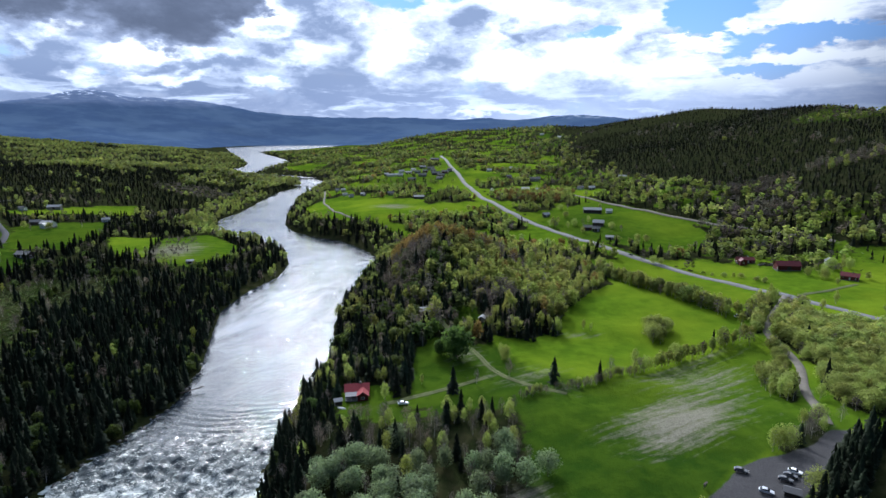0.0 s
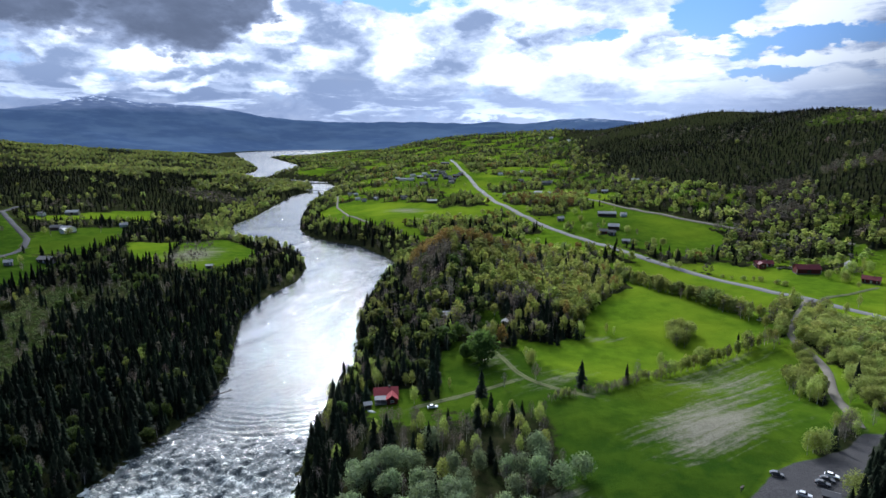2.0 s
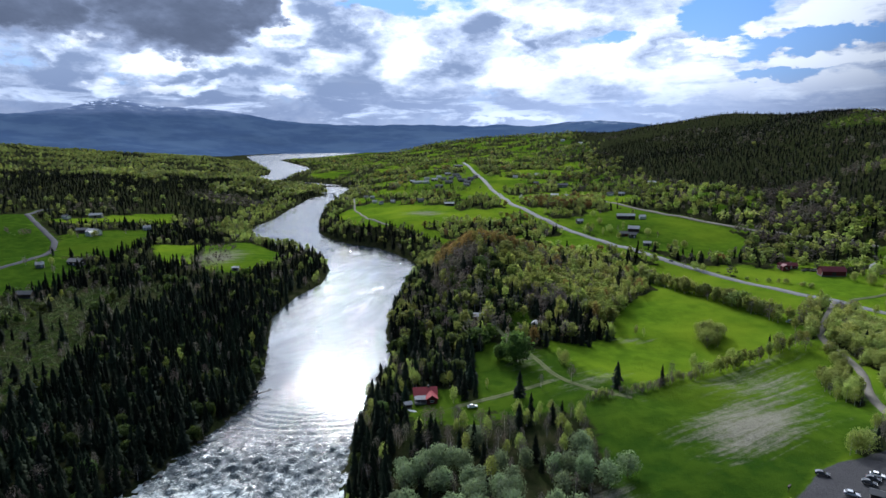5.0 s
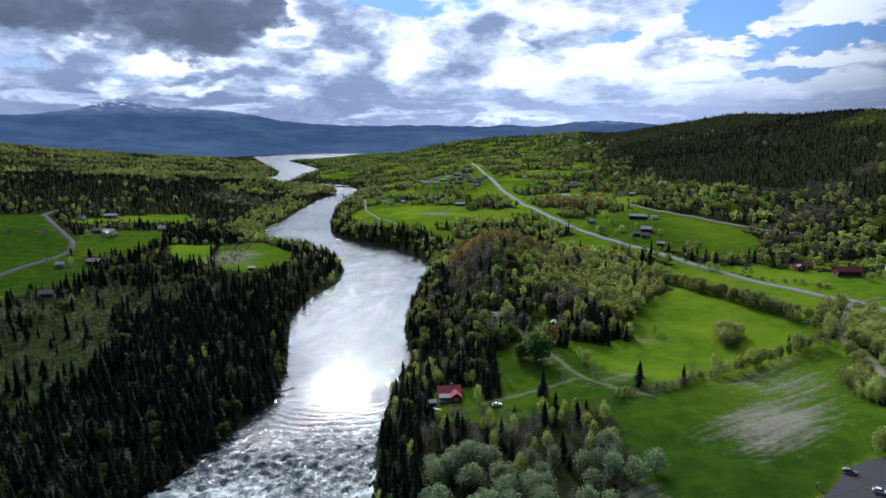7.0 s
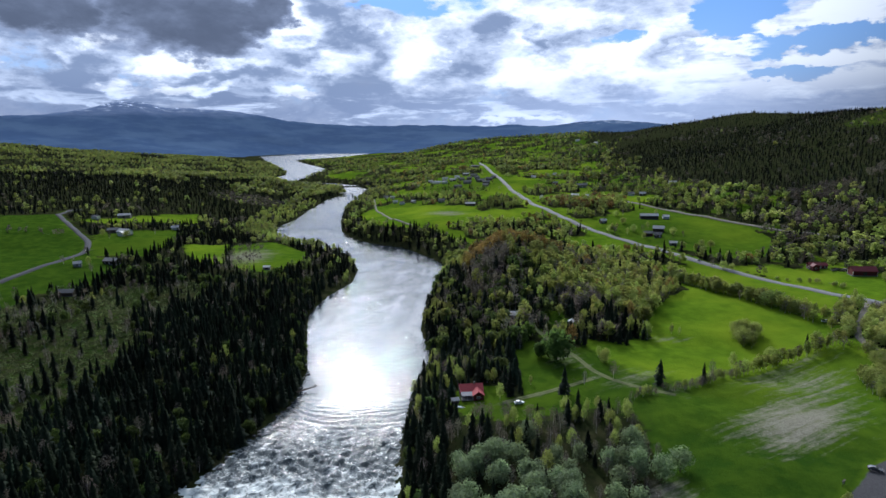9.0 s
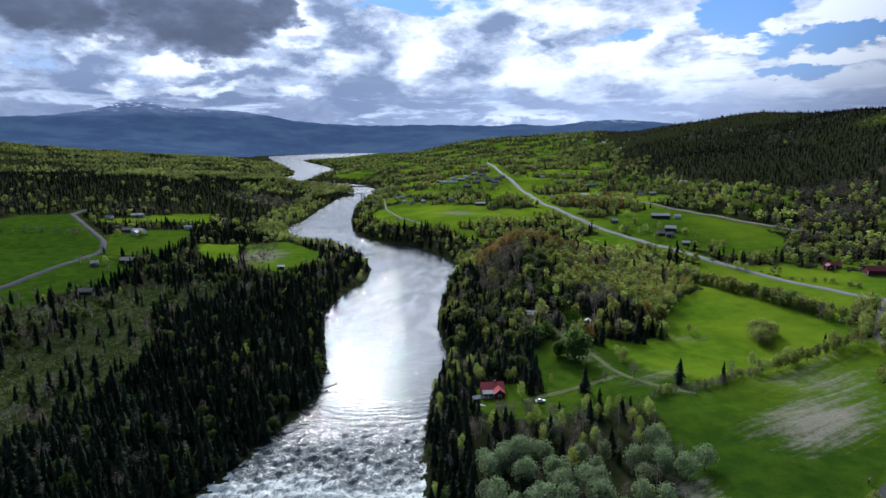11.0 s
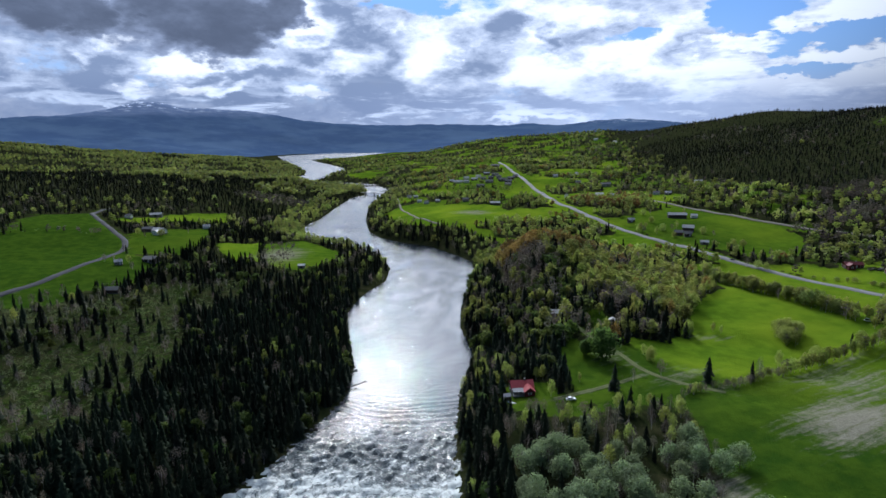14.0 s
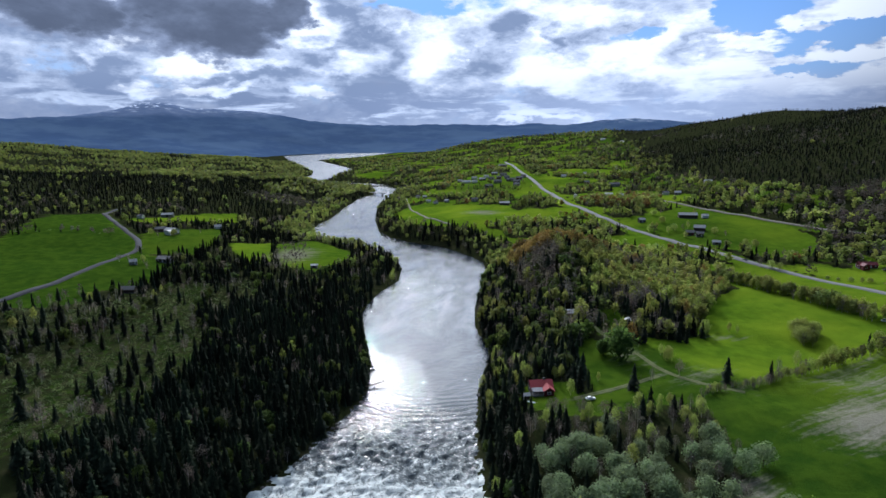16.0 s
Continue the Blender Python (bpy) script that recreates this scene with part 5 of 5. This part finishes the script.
def merged(name, rows, shapes, kind, mat, label, category, wide=1.0, dim=1.0):
    """One mesh of many trees, each a turned and scaled copy of one of the shapes."""
    rng = np.random.default_rng(len(rows) + kind)
    V, F, T, base = [], [], [], 0
    pick = rng.integers(0, len(shapes), len(rows))
    for k, (v, f) in enumerate(shapes):
        some = rows[pick == k]
        if not len(some):
            continue
        a = rng.uniform(0, 6.283, len(some))
        fat = wide * rng.uniform(0.75, 1.45, len(some))
        c, s = np.cos(a)[:, None], np.sin(a)[:, None]
        h = some[:, 4:5]
        x = (v[None, :, 0] * c - v[None, :, 1] * s) * h * fat[:, None] + some[:, 0:1]
        y = (v[None, :, 0] * s + v[None, :, 1] * c) * h * fat[:, None] + some[:, 1:2]
        z = v[None, :, 2] * h + some[:, 2:3] - 0.15
        V.append(np.stack([x, y, z], -1).reshape(-1, 3))
        F.append((f[None] + (np.arange(len(some)) * len(v))[:, None, None] + base).reshape(-1, 3))
        clump = 1 + 0.3 * swell(some[:, 0], some[:, 1], 220, 61)[:, None].clip(-1, 1)
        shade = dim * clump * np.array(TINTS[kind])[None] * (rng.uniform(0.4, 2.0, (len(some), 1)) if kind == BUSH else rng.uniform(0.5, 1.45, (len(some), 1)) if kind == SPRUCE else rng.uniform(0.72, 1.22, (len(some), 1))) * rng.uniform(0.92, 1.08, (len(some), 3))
        T.append(np.repeat(shade, len(v), 0))
        base += len(some) * len(v)
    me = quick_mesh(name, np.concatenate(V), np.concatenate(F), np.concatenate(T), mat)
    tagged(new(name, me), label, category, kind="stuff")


def tree_thing(name, kind, label, category, group, crown, stem, bark, mat):
    """One tree of height 1 at the origin: trunk and crown under an empty."""
    root = tagged(new(name), label, category, group)
    t = quick_mesh("trunk", *stem, None, bark)
    c = quick_mesh("crown", *crown, np.array(TINTS[kind])[None].repeat(len(crown[0]), 0), mat)
    for n, me in (("trunk", t), ("crown", c)):
        new(n, me).parent = root
    return root


def plant(rows, models, wide=(0.8, 1.25)):
    """Stands copies of the models at the rows' places; the models themselves take the first places."""
    rng = np.random.default_rng(len(rows))
    for i, (x, y, z, kind, h, r, u) in enumerate(rows):
        fat = rng.uniform(*wide)
        m = Matrix.Translation((x, y, z - 0.1)) @ Matrix.Rotation(u * 6.283, 4, "Z") @ Matrix.Diagonal((h * fat, h * fat, h, 1))
        if i < len(models):
            models[i].matrix_basis = m
        else:
            base = models[i % len(models)]
            keep = base.matrix_basis.copy()
            base.matrix_basis = Matrix.Identity(4)
            copy_thing(base, m)
            base.matrix_basis = keep


def build_trees():
    rows = scatter()
    kinds, r = rows[:, 3].astype(int), rows[:, 5]
    order = np.argsort(r)
    rank = np.empty(len(rows), int)
    looks = {SPRUCE: ("spruce_tree", "dark green slender spruce with drooping boughs", "spruces of the river banks", 0.016),
             BIRCH: ("birch_tree", "young birch in fresh light green leaf", "birches by the fields", 0.013),
             WILLOW: ("willow_tree", "round grey-green willow in new leaf", "willows of the near bank", 0.018),
             BARE: ("budding_tree", "grey-brown aspen still almost bare of leaves", "budding trees", 0.013),
             RUST: ("aspen_tree", "aspen with rust-coloured young leaves", "aspens on the knoll", 0.013),
             BUSH: ("shrub", "low olive shrub in rough grass", "shrubs", 0.02),
             BROAD: ("broad_tree", "round deciduous tree in dense dark green leaf", "dark green deciduous trees", 0.03),
             SALLOW: ("sallow_tree", "broad sallow in yellow-green spring leaf", "sallows by the road", 0.016)}
    single = {SPRUCE: 300, BIRCH: 130, WILLOW: 110, BARE: 60, RUST: 0, BUSH: 50, SALLOW: 120, BROAD: 24}
    for kind, (name, label, group, thick) in looks.items():
        mine = rows[kinds == kind]
        mine = mine[np.argsort(mine[:, 5])]
        things, rest = mine[:single[kind]], mine[single[kind]:]
        needle = kind == SPRUCE
        mat = NEEDLES if needle else LEAVES
        bark = BIRCH_BARK if kind in (BIRCH, BARE) else BARK
        width = {BIRCH: 0.215, WILLOW: 0.34, BARE: 0.215, RUST: 0.24, BUSH: 0.60, SALLOW: 0.40, BROAD: 0.40}.get(kind, 0)
        thin = {BARE: 0.50, BUSH: 0.11}.get(kind, 1.0)

        def shapes(level):
            if needle:
                return [spruce_shape(100 * level + k, *((13, 7), (8, 6), (5, 5), (4, 3))[level]) for k in range(7)]
            n, size = ((560, 0.027), (215, 0.046), (50, 0.096), (11, 0.20))[level]
            big = 1.9 if kind in (WILLOW, SALLOW) and level < 2 else 2.2 if kind == BROAD and level == 0 else 1.0
            size *= 1.20 if kind in (WILLOW, SALLOW, BROAD) and level < 2 else 1.0
            return [leafy_shape(200 * level + k + 37 * kind, int(n * thin * big), size * {BARE: 0.8, BUSH: 2.0, BROAD: 1.7}.get(kind, 1.0), width, 0.03 if kind in (SALLOW, BUSH, BROAD) else 0.14 if kind == BIRCH else 0.10, (13, 9, 6, 4)[level]) for k in range(5)]

        if len(things):
            models = [tree_thing(name, kind, label, "tree" if kind != BUSH else "shrub", group, s, stem_shape(k, 2 if needle else 9, 0.9 if needle else 0.8, thick), bark, mat) for k, s in enumerate(shapes(0))]
            plant(things, models[:len(things)], (0.95, 1.35) if needle else (0.85, 1.25))
        for level, (lo, hi) in enumerate(((0, 300), (300, 520), (520, 1050), (1050, 9999))):
            some = rest[(rest[:, 5] >= lo) & (rest[:, 5] < hi)]
            if len(some):
                where = ("near", "across the meadows", "in the middle distance", "on the far slopes")[level]
                # dim: farther levels get a darker tint, distance toning put into the colour
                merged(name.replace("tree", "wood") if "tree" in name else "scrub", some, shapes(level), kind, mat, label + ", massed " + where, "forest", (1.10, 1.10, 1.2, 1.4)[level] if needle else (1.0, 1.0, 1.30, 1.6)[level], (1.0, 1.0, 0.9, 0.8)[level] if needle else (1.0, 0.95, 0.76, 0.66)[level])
                if level < 2 and kind in (BIRCH, BARE, WILLOW):
                    merged("trunks", some, [stem_shape(50 + k, 2, 0.7, thick) for k in range(2)], kind, bark, "pale slender trunks in the wood", "trunks")
    print("trees", len(rows), np.bincount(kinds))


# ---- buildings ----
def box(bm, x0, y0, z0, x1, y1, z1):
    v = [bm.verts.new(p) for p in ((x0, y0, z0), (x1, y0, z0), (x1, y1, z0), (x0, y1, z0), (x0, y0, z1), (x1, y0, z1), (x1, y1, z1), (x0, y1, z1))]
    for q in ((0, 3, 2, 1), (4, 5, 6, 7), (0, 1, 5, 4), (1, 2, 6, 5), (2, 3, 7, 6), (3, 0, 4, 7)):
        bm.faces.new([v[i] for i in q])
    return v


def boxes(*specs):
    bm = bmesh.new()
    for s in specs:
        box(bm, *s)
    return bm


def gable_body(length, width, eave, ridge, sink=1.5):
    bm = bmesh.new()
    a, b = length / 2, width / 2
    pts = [(-b, -sink), (b, -sink), (b, eave), (0, ridge), (-b, eave)]
    ends = [[bm.verts.new((x, y, z)) for y, z in pts] for x in (-a, a)]
    bm.faces.new(ends[0][::-1])
    bm.faces.new(ends[1])
    for k in range(5):
        bm.faces.new([ends[0][k], ends[0][(k + 1) % 5], ends[1][(k + 1) % 5], ends[1][k]])
    return bm


def roof_slopes(length, width, eave, ridge, over=0.5, thick=0.18):
    bm = bmesh.new()
    a, b = length / 2 + over, width / 2 + over
    low = eave - over * (ridge - eave) / (width / 2)
    pts = [(-b, low), (0, ridge), (b, low), (b, low + thick), (0, ridge + thick * 1.2), (-b, low + thick)]
    ends = [[bm.verts.new((x, y, z + 0.03)) for y, z in pts] for x in (-a, a)]
    for e in ends:
        bm.faces.new([e[0], e[1], e[4], e[5]])
        bm.faces.new([e[1], e[2], e[3], e[4]])
    for k in range(6):
        bm.faces.new([ends[0][k], ends[0][(k + 1) % 6], ends[1][(k + 1) % 6], ends[1][k]])
    return bm


def window(parent, x, y, z, along, w=1.0, h=1.1):
    """A window with frame and pane on a wall; along: 'x' for the long walls, 'y' for the gables."""
    out = math.copysign(0.05, y if along == "x" else x)

    def flat(u0, u1, z0, z1, d0, d1):
        return (x + u0, y + min(d0, d1), z + z0, x + u1, y + max(d0, d1), z + z1) if along == "x" else (x + min(d0, d1), y + u0, z + z0, x + max(d0, d1), y + u1, z + z1)
    bm = boxes(flat(-w / 2, w / 2, h / 2 - 0.12, h / 2, 0, out * 1.6), flat(-w / 2, w / 2, -h / 2, -h / 2 + 0.12, 0, out * 1.6),
               flat(-w / 2, -w / 2 + 0.12, -h / 2 + 0.12, h / 2 - 0.12, 0, out * 1.6), flat(w / 2 - 0.12, w / 2, -h / 2 + 0.12, h / 2 - 0.12, 0, out * 1.6))
    frame_part = part("window", bm, TRIM, parent, "white-framed window")
    part("pane", boxes(flat(-w / 2 + 0.12, w / 2 - 0.12, -h / 2 + 0.12, h / 2 - 0.12, 0, out * 0.8)), PANE, frame_part)


def building(name, label, x, y, turn, length, width, eave, ridge, wall, roof, windows=3, chimney=True, category="house", wing=None, trim=True, porch=False):
    root = tagged(new(name), label, category)
    spots = height(np.array([x - 3, x + 3, x, x]), np.array([y, y, y - 3, y + 3]))
    root.matrix_basis = pose(x, y, float(spots.mean()) + 0.3, 0, 0, turn)
    part("wall", gable_body(length, width, eave, ridge), wall, root)
    part("roof", roof_slopes(length, width, eave, ridge), roof, root)
    part("foundation", boxes((-length / 2 - 0.06, -width / 2 - 0.06, -1.4, length / 2 + 0.06, width / 2 + 0.06, 0.25)), STONE, root)
    if chimney:
        part("chimney", boxes((length * 0.12, -0.35, ridge - 0.7, length * 0.12 + 0.7, 0.35, ridge + 0.9), (length * 0.12 - 0.06, -0.41, ridge + 0.9, length * 0.12 + 0.76, 0.41, ridge + 1.02)), STONE, root)
    if windows:
        for k in range(windows):
            u = (k - (windows - 1) / 2) * length / windows
            for s in (-1, 1):
                if s < 0 and k == windows // 2:
                    door = part("door", boxes((u - 0.5, -width / 2 - 0.06, 0.25, u + 0.5, -width / 2, 2.25)), TRIM, root, "white panelled door")
                    part("handle", boxes((u + 0.34, -width / 2 - 0.12, 1.2, u + 0.42, -width / 2 - 0.06, 1.3)), STEEL, door)
                else:
                    window(root, u, s * width / 2, eave * 0.55, "x")
        for s in (-1, 1):
            window(root, s * length / 2, 0, eave * 0.55, "y")
    else:
        part("door", boxes((-1.5, -width / 2 - 0.08, 0.2, 1.5, -width / 2, min(eave - 0.2, 3.0))), DARK_WALL, root, "wide boarded barn door")
    if trim:
        a, b = length / 2, width / 2
        for sx in (-1, 1):
            for sy in (-1, 1):
                part("corner_board", boxes((sx * a - 0.09, sy * b - 0.09, 0.26, sx * a + 0.09, sy * b + 0.09, eave - 0.03)), TRIM if wall in (RED_WALL, WHITE_WALL) else wall, root)
    if wing:
        wx, wy, wl, ww, we, wr, wroof = wing
        bm = gable_body(wl, ww, we, wr)
        bmesh.ops.rotate(bm, verts=bm.verts, matrix=Matrix.Rotation(math.pi / 2, 3, "Z"))
        bmesh.ops.translate(bm, verts=bm.verts, vec=(wx, wy, -0.02))
        part("wing", bm, wall, root, "lower wing of the house")
        bm = roof_slopes(wl, ww, we, wr, 0.4)
        bmesh.ops.rotate(bm, verts=bm.verts, matrix=Matrix.Rotation(math.pi / 2, 3, "Z"))
        bmesh.ops.translate(bm, verts=bm.verts, vec=(wx, wy, -0.02))
        part("wing_roof", bm, wroof, root)
        window(root, wx, wy + math.copysign(wl / 2, wy), 1.4, "x", 1.6, 1.1)
    if porch:
        bm = bmesh.new()
        pts = [(-length / 2, -width / 2 - 3.4, 2.0), (0.1, -width / 2 - 3.4, 2.0), (0.1, -width / 2, 2.75), (-length / 2, -width / 2, 2.75)]
        low, high = [bm.verts.new(p) for p in pts], [bm.verts.new((p[0], p[1], p[2] + 0.12)) for p in pts]
        bm.faces.new(low[::-1])
        bm.faces.new(high)
        for k in range(4):
            bm.faces.new([low[k], low[(k + 1) % 4], high[(k + 1) % 4], high[k]])
        part("porch_roof", bm, PORCH_ROOF, root, "grey sheet roof of the porch")
        part("deck", boxes((-length / 2, -width / 2 - 3.4, -0.4, 0.1, -width / 2 - 0.1, 0.15)), GREY_WALL, root)
        for px in (-length / 2 + 0.1, -length / 4, 0.0):
            part("porch_post", boxes((px - 0.06, -width / 2 - 3.35, 0.15, px + 0.06, -width / 2 - 3.23, 2.0)), TRIM, root)
    return root


def build_buildings():
    for row in BUILDINGS:
        building(*row[:12], **row[12])


# ---- cars ----
def car(label, x, y, turn, paint, length=4.4, tall=1.48):
    root = tagged(new("parked_car"), label, "car")
    root.matrix_basis = pose(x, y, float(height(x, y)) + 0.42, 0, 0, turn)
    a = length / 2

    def shell(profile, half, inset):
        bm = bmesh.new()
        rows = []
        for w, pinch in ((-half, inset), (-half * 0.86, 0), (half * 0.86, 0), (half, inset)):
            rows.append([bm.verts.new((px, w, pz - (pinch if pz > 0.5 else 0))) for px, pz in profile])
        n = len(profile)
        for p, q in zip(rows, rows[1:]):
            for k in range(n):
                bm.faces.new([p[k], p[(k + 1) % n], q[(k + 1) % n], q[k]])
        bm.faces.new(rows[0][::-1])
        bm.faces.new(rows[-1])
        return bm
    part("body", shell([(-a, 0.28), (a, 0.28), (a, 0.58), (a * 0.92, 0.74), (a * 0.42, 0.90), (-a * 0.86, 0.93), (-a, 0.85)], 0.88, 0.08), paint, root)
    part("cabin", shell([(a * 0.42, 0.90), (a * 0.10, tall - 0.05), (-a * 0.55, tall - 0.05), (-a * 0.88, 0.92)], 0.74, 0.0), PANE, root, "dark tinted windows")
    part("roof", shell([(a * 0.11, tall - 0.045), (a * 0.05, tall), (-a * 0.50, tall), (-a * 0.57, tall - 0.045)], 0.72, 0.0), paint, root)
    for sx in (-0.62, 0.62):
        for sy in (-0.80, 0.80):
            bm = bmesh.new()
            bmesh.ops.create_cone(bm, cap_ends=True, segments=14, radius1=0.33, radius2=0.33, depth=0.20, matrix=Matrix.Translation((sx * a, sy, 0.33)) @ Matrix.Rotation(math.pi / 2, 4, "X"))
            wheel = part("wheel", bm, RUBBER, root)
            bm = bmesh.new()
            bmesh.ops.create_cone(bm, cap_ends=True, segments=12, radius1=0.20, radius2=0.20, depth=0.22, matrix=Matrix.Translation((sx * a, sy * 1.01, 0.33)) @ Matrix.Rotation(math.pi / 2, 4, "X"))
            part("rim", bm, STEEL, wheel)
    for sy in (-0.6, 0.6):
        part("headlight", boxes((a - 0.03, sy - 0.16, 0.56, a + 0.02, sy + 0.16, 0.70)), TRIM, root, "clear headlight")
        part("tail_light", boxes((-a - 0.02, sy - 0.14, 0.62, -a + 0.03, sy + 0.14, 0.78)), RED_ROOF, root, "red tail light")
    return root


def boat(x, y, turn):
    root = tagged(new("rowing_boat"), "white rowing boat turned over on the grass", "boat")
    root.matrix_basis = pose(x, y, float(height(x, y)) + 0.05, 0, 0, turn)
    bm = bmesh.new()
    rows = []
    for k in range(9):
        u = -1 + k / 4
        w = 0.75 * (1 - abs(u) ** 2.6) + 0.02
        rows.append([bm.verts.new((2.4 * u, w * math.cos(a), 0.62 * math.sin(a) * (0.55 + 0.45 * (1 - u * u)))) for a in np.linspace(0, math.pi, 8)])
    for p, q in zip(rows, rows[1:]):
        for i in range(7):
            bm.faces.new([p[i], p[i + 1], q[i + 1], q[i]])
    part("hull", bm, TRIM, root)
    part("keel", boxes((-2.2, -0.04, 0.55, 2.2, 0.04, 0.68)), DARK_WALL, root)


def fallen_log():
    """A drowned spruce reaching out from the bank into the current."""
    root = tagged(new("fallen_tree"), "dead spruce fallen from the bank into the river", "log")
    root.matrix_basis = pose(-133, 261, 0.8, 0, 0, 30)
    rng = np.random.default_rng(3)
    bm = bmesh.new()
    bmesh.ops.create_cone(bm, cap_ends=True, segments=7, radius1=0.55, radius2=0.12, depth=15, matrix=Matrix.Translation((7, 0, 0.5)) @ Matrix.Rotation(radians(84), 4, "Y"))
    part("trunk", bm, BARK, root)
    for k in range(16):
        u, a = rng.uniform(3, 13.5), rng.uniform(0.2, 2.9)
        n = rng.uniform(0.9, 2.4)
        bm = bmesh.new()
        bmesh.ops.create_cone(bm, cap_ends=True, segments=4, radius1=0.10, radius2=0.02, depth=n, matrix=Matrix.Translation((u, 0, -0.1 + 0.1 * u)) @ Matrix.Rotation(a - math.pi / 2, 4, "X") @ Matrix.Translation((0, 0, n / 2)))
        part("branch", bm, BARK, root)


def rocks():
    """Boulders along the rapids' edges."""
    rng = np.random.default_rng(12)
    group = "boulders at the rapids"
    for k in range(46):
        y = rng.uniform(165, 300)
        left = rng.uniform() < 0.72
        line = LEFT_BANK if left else RIGHT_BANK
        x = float(np.interp(y, line[:, 1], line[:, 0])) + (1 if left else -1) * abs(rng.normal(0, 2.6)) + (-1.0 if left else 1.0)
        s = rng.uniform(0.35, 1.1)
        bm = bmesh.new()
        bmesh.ops.create_icosphere(bm, subdivisions=2, radius=s)
        for v in bm.verts:
            v.co *= 1 + 0.28 * noise.noise(v.co * 0.9 / s + Vector((k * 3.1, 0, 0)))
            v.co.z *= 0.6
        me = bpy.data.meshes.new("boulder")
        bm.to_mesh(me)
        bm.free()
        me.materials.append(ROCK)
        ob = tagged(new("boulder", me), "wet grey boulder at the river's edge", "rock", group)
        ob.matrix_basis = pose(x, y, max(float(height(x, y)), float(water_level(y)) - 0.2) + 0.15 * s, 0, 0, rng.uniform(0, 360))


def footbridge():
    """Low bridge over the narrows upstream."""
    root = tagged(new("footbridge"), "low grey bridge across the river narrows", "bridge")
    a, b = Vector((-318, 1226, 0)), Vector((-258, 1196, 0))
    n = (b - a).length
    root.matrix_basis = Matrix.Translation((*(a + b).xy * 0.5, 8.5)) @ Matrix.Rotation(math.atan2(b.y - a.y, b.x - a.x), 4, "Z")
    part("deck", boxes((-n / 2, -2.0, 0, n / 2, 2.0, 0.9)), CONCRETE, root)
    for s in (-1.9, 1.9):
        part("railing", boxes(*[(-n / 2 + k * 3.0, s - 0.05, 0.9, -n / 2 + k * 3.0 + 0.1, s + 0.05, 1.9) for k in range(int(n / 3) + 1)], (-n / 2, s - 0.06, 1.9, n / 2, s + 0.06, 2.02)), STEEL, root)
    for k in (-0.34, 0.0, 0.34):
        part("pier", boxes((k * n - 0.7, -1.8, -9.5, k * n + 0.7, 1.8, -0.003)), CONCRETE, root)


def trailer(x, y, turn):
    root = tagged(new("farm_trailer"), "old farm trailer parked beside the barn", "trailer")
    root.matrix_basis = pose(x, y, float(height(x, y)), 0, 0, turn)
    part("bed", boxes((-1.9, -0.9, 0.7, 1.9, 0.9, 0.85), (-1.9, -0.9, 0.85, 1.9, -0.84, 1.3), (-1.9, 0.84, 0.85, 1.9, 0.9, 1.3), (-1.9, -0.84, 0.85, -1.84, 0.84, 1.3)), GREY_WALL, root)
    part("drawbar", boxes((1.9, -0.06, 0.55, 3.2, 0.06, 0.68)), STEEL, root)
    for s in (-0.98, 0.98):
        bm = bmesh.new()
        bmesh.ops.create_cone(bm, cap_ends=True, segments=12, radius1=0.38, radius2=0.38, depth=0.2, matrix=Matrix.Translation((-0.2, s, 0.38)) @ Matrix.Rotation(math.pi / 2, 4, "X"))
        part("wheel", bm, RUBBER, root)


def sign(x, y, turn):
    root = tagged(new("information_board"), "small wooden information board on two posts", "sign")
    root.matrix_basis = pose(x, y, float(height(x, y)), 0, 0, turn)
    for s in (-0.7, 0.7):
        part("post", boxes((s - 0.06, -0.06, -0.3, s + 0.06, 0.06, 2.1)), DARK_WALL, root)
    part("board", boxes((-0.95, 0.065, 0.9, 0.95, 0.12, 1.9)), GREY_WALL, root)
    part("canopy", boxes((-1.1, -0.25, 2.1, 1.1, 0.35, 2.18)), DARK_WALL, root)


def build_small():
    car("white estate car parked on the grass by the cabin", -17.5, 231, 12, PAINTS["white"], 4.6)
    car("pale blue van beside the meadow road", 186, 343, -20, PAINTS["silver"], 5.0, 1.9)
    for label, x, y, turn, paint in (("black car parked on the gravel", 113.2, 168.8, -34, "dark"), ("dark blue car in the gravel car park", 116.0, 170.8, -34, "dark"), ("white van parked on the gravel", 118.8, 172.8, -34, "white"),
                                     ("silver car near the grass edge", 103.6, 162.8, -30, "silver"), ("dark car at the car park's edge", 102.0, 175.4, -28, "dark")):
        car(label, x, y, turn, PAINTS[paint])
    car("dark car driving on the valley road", 171, 508, 112, PAINTS["dark"])
    car("white van on the valley road", 45, 935, 95, PAINTS["white"], 5.2, 2.0)
    boat(-44.5, 231.5, -25)
    sign(86, 167, 40)
    fallen_log()
    rocks()
    footbridge()
    for k, (x, y, turn) in enumerate(((277, 480, 20), (280, 476, -30), (284, 480, 70), (273, 478, 5))):
        trailer(x, y, turn)


# ---- build ----
build_ground()
build_water()
build_roads()
build_mountains()
build_buildings()
build_small()
build_trees()
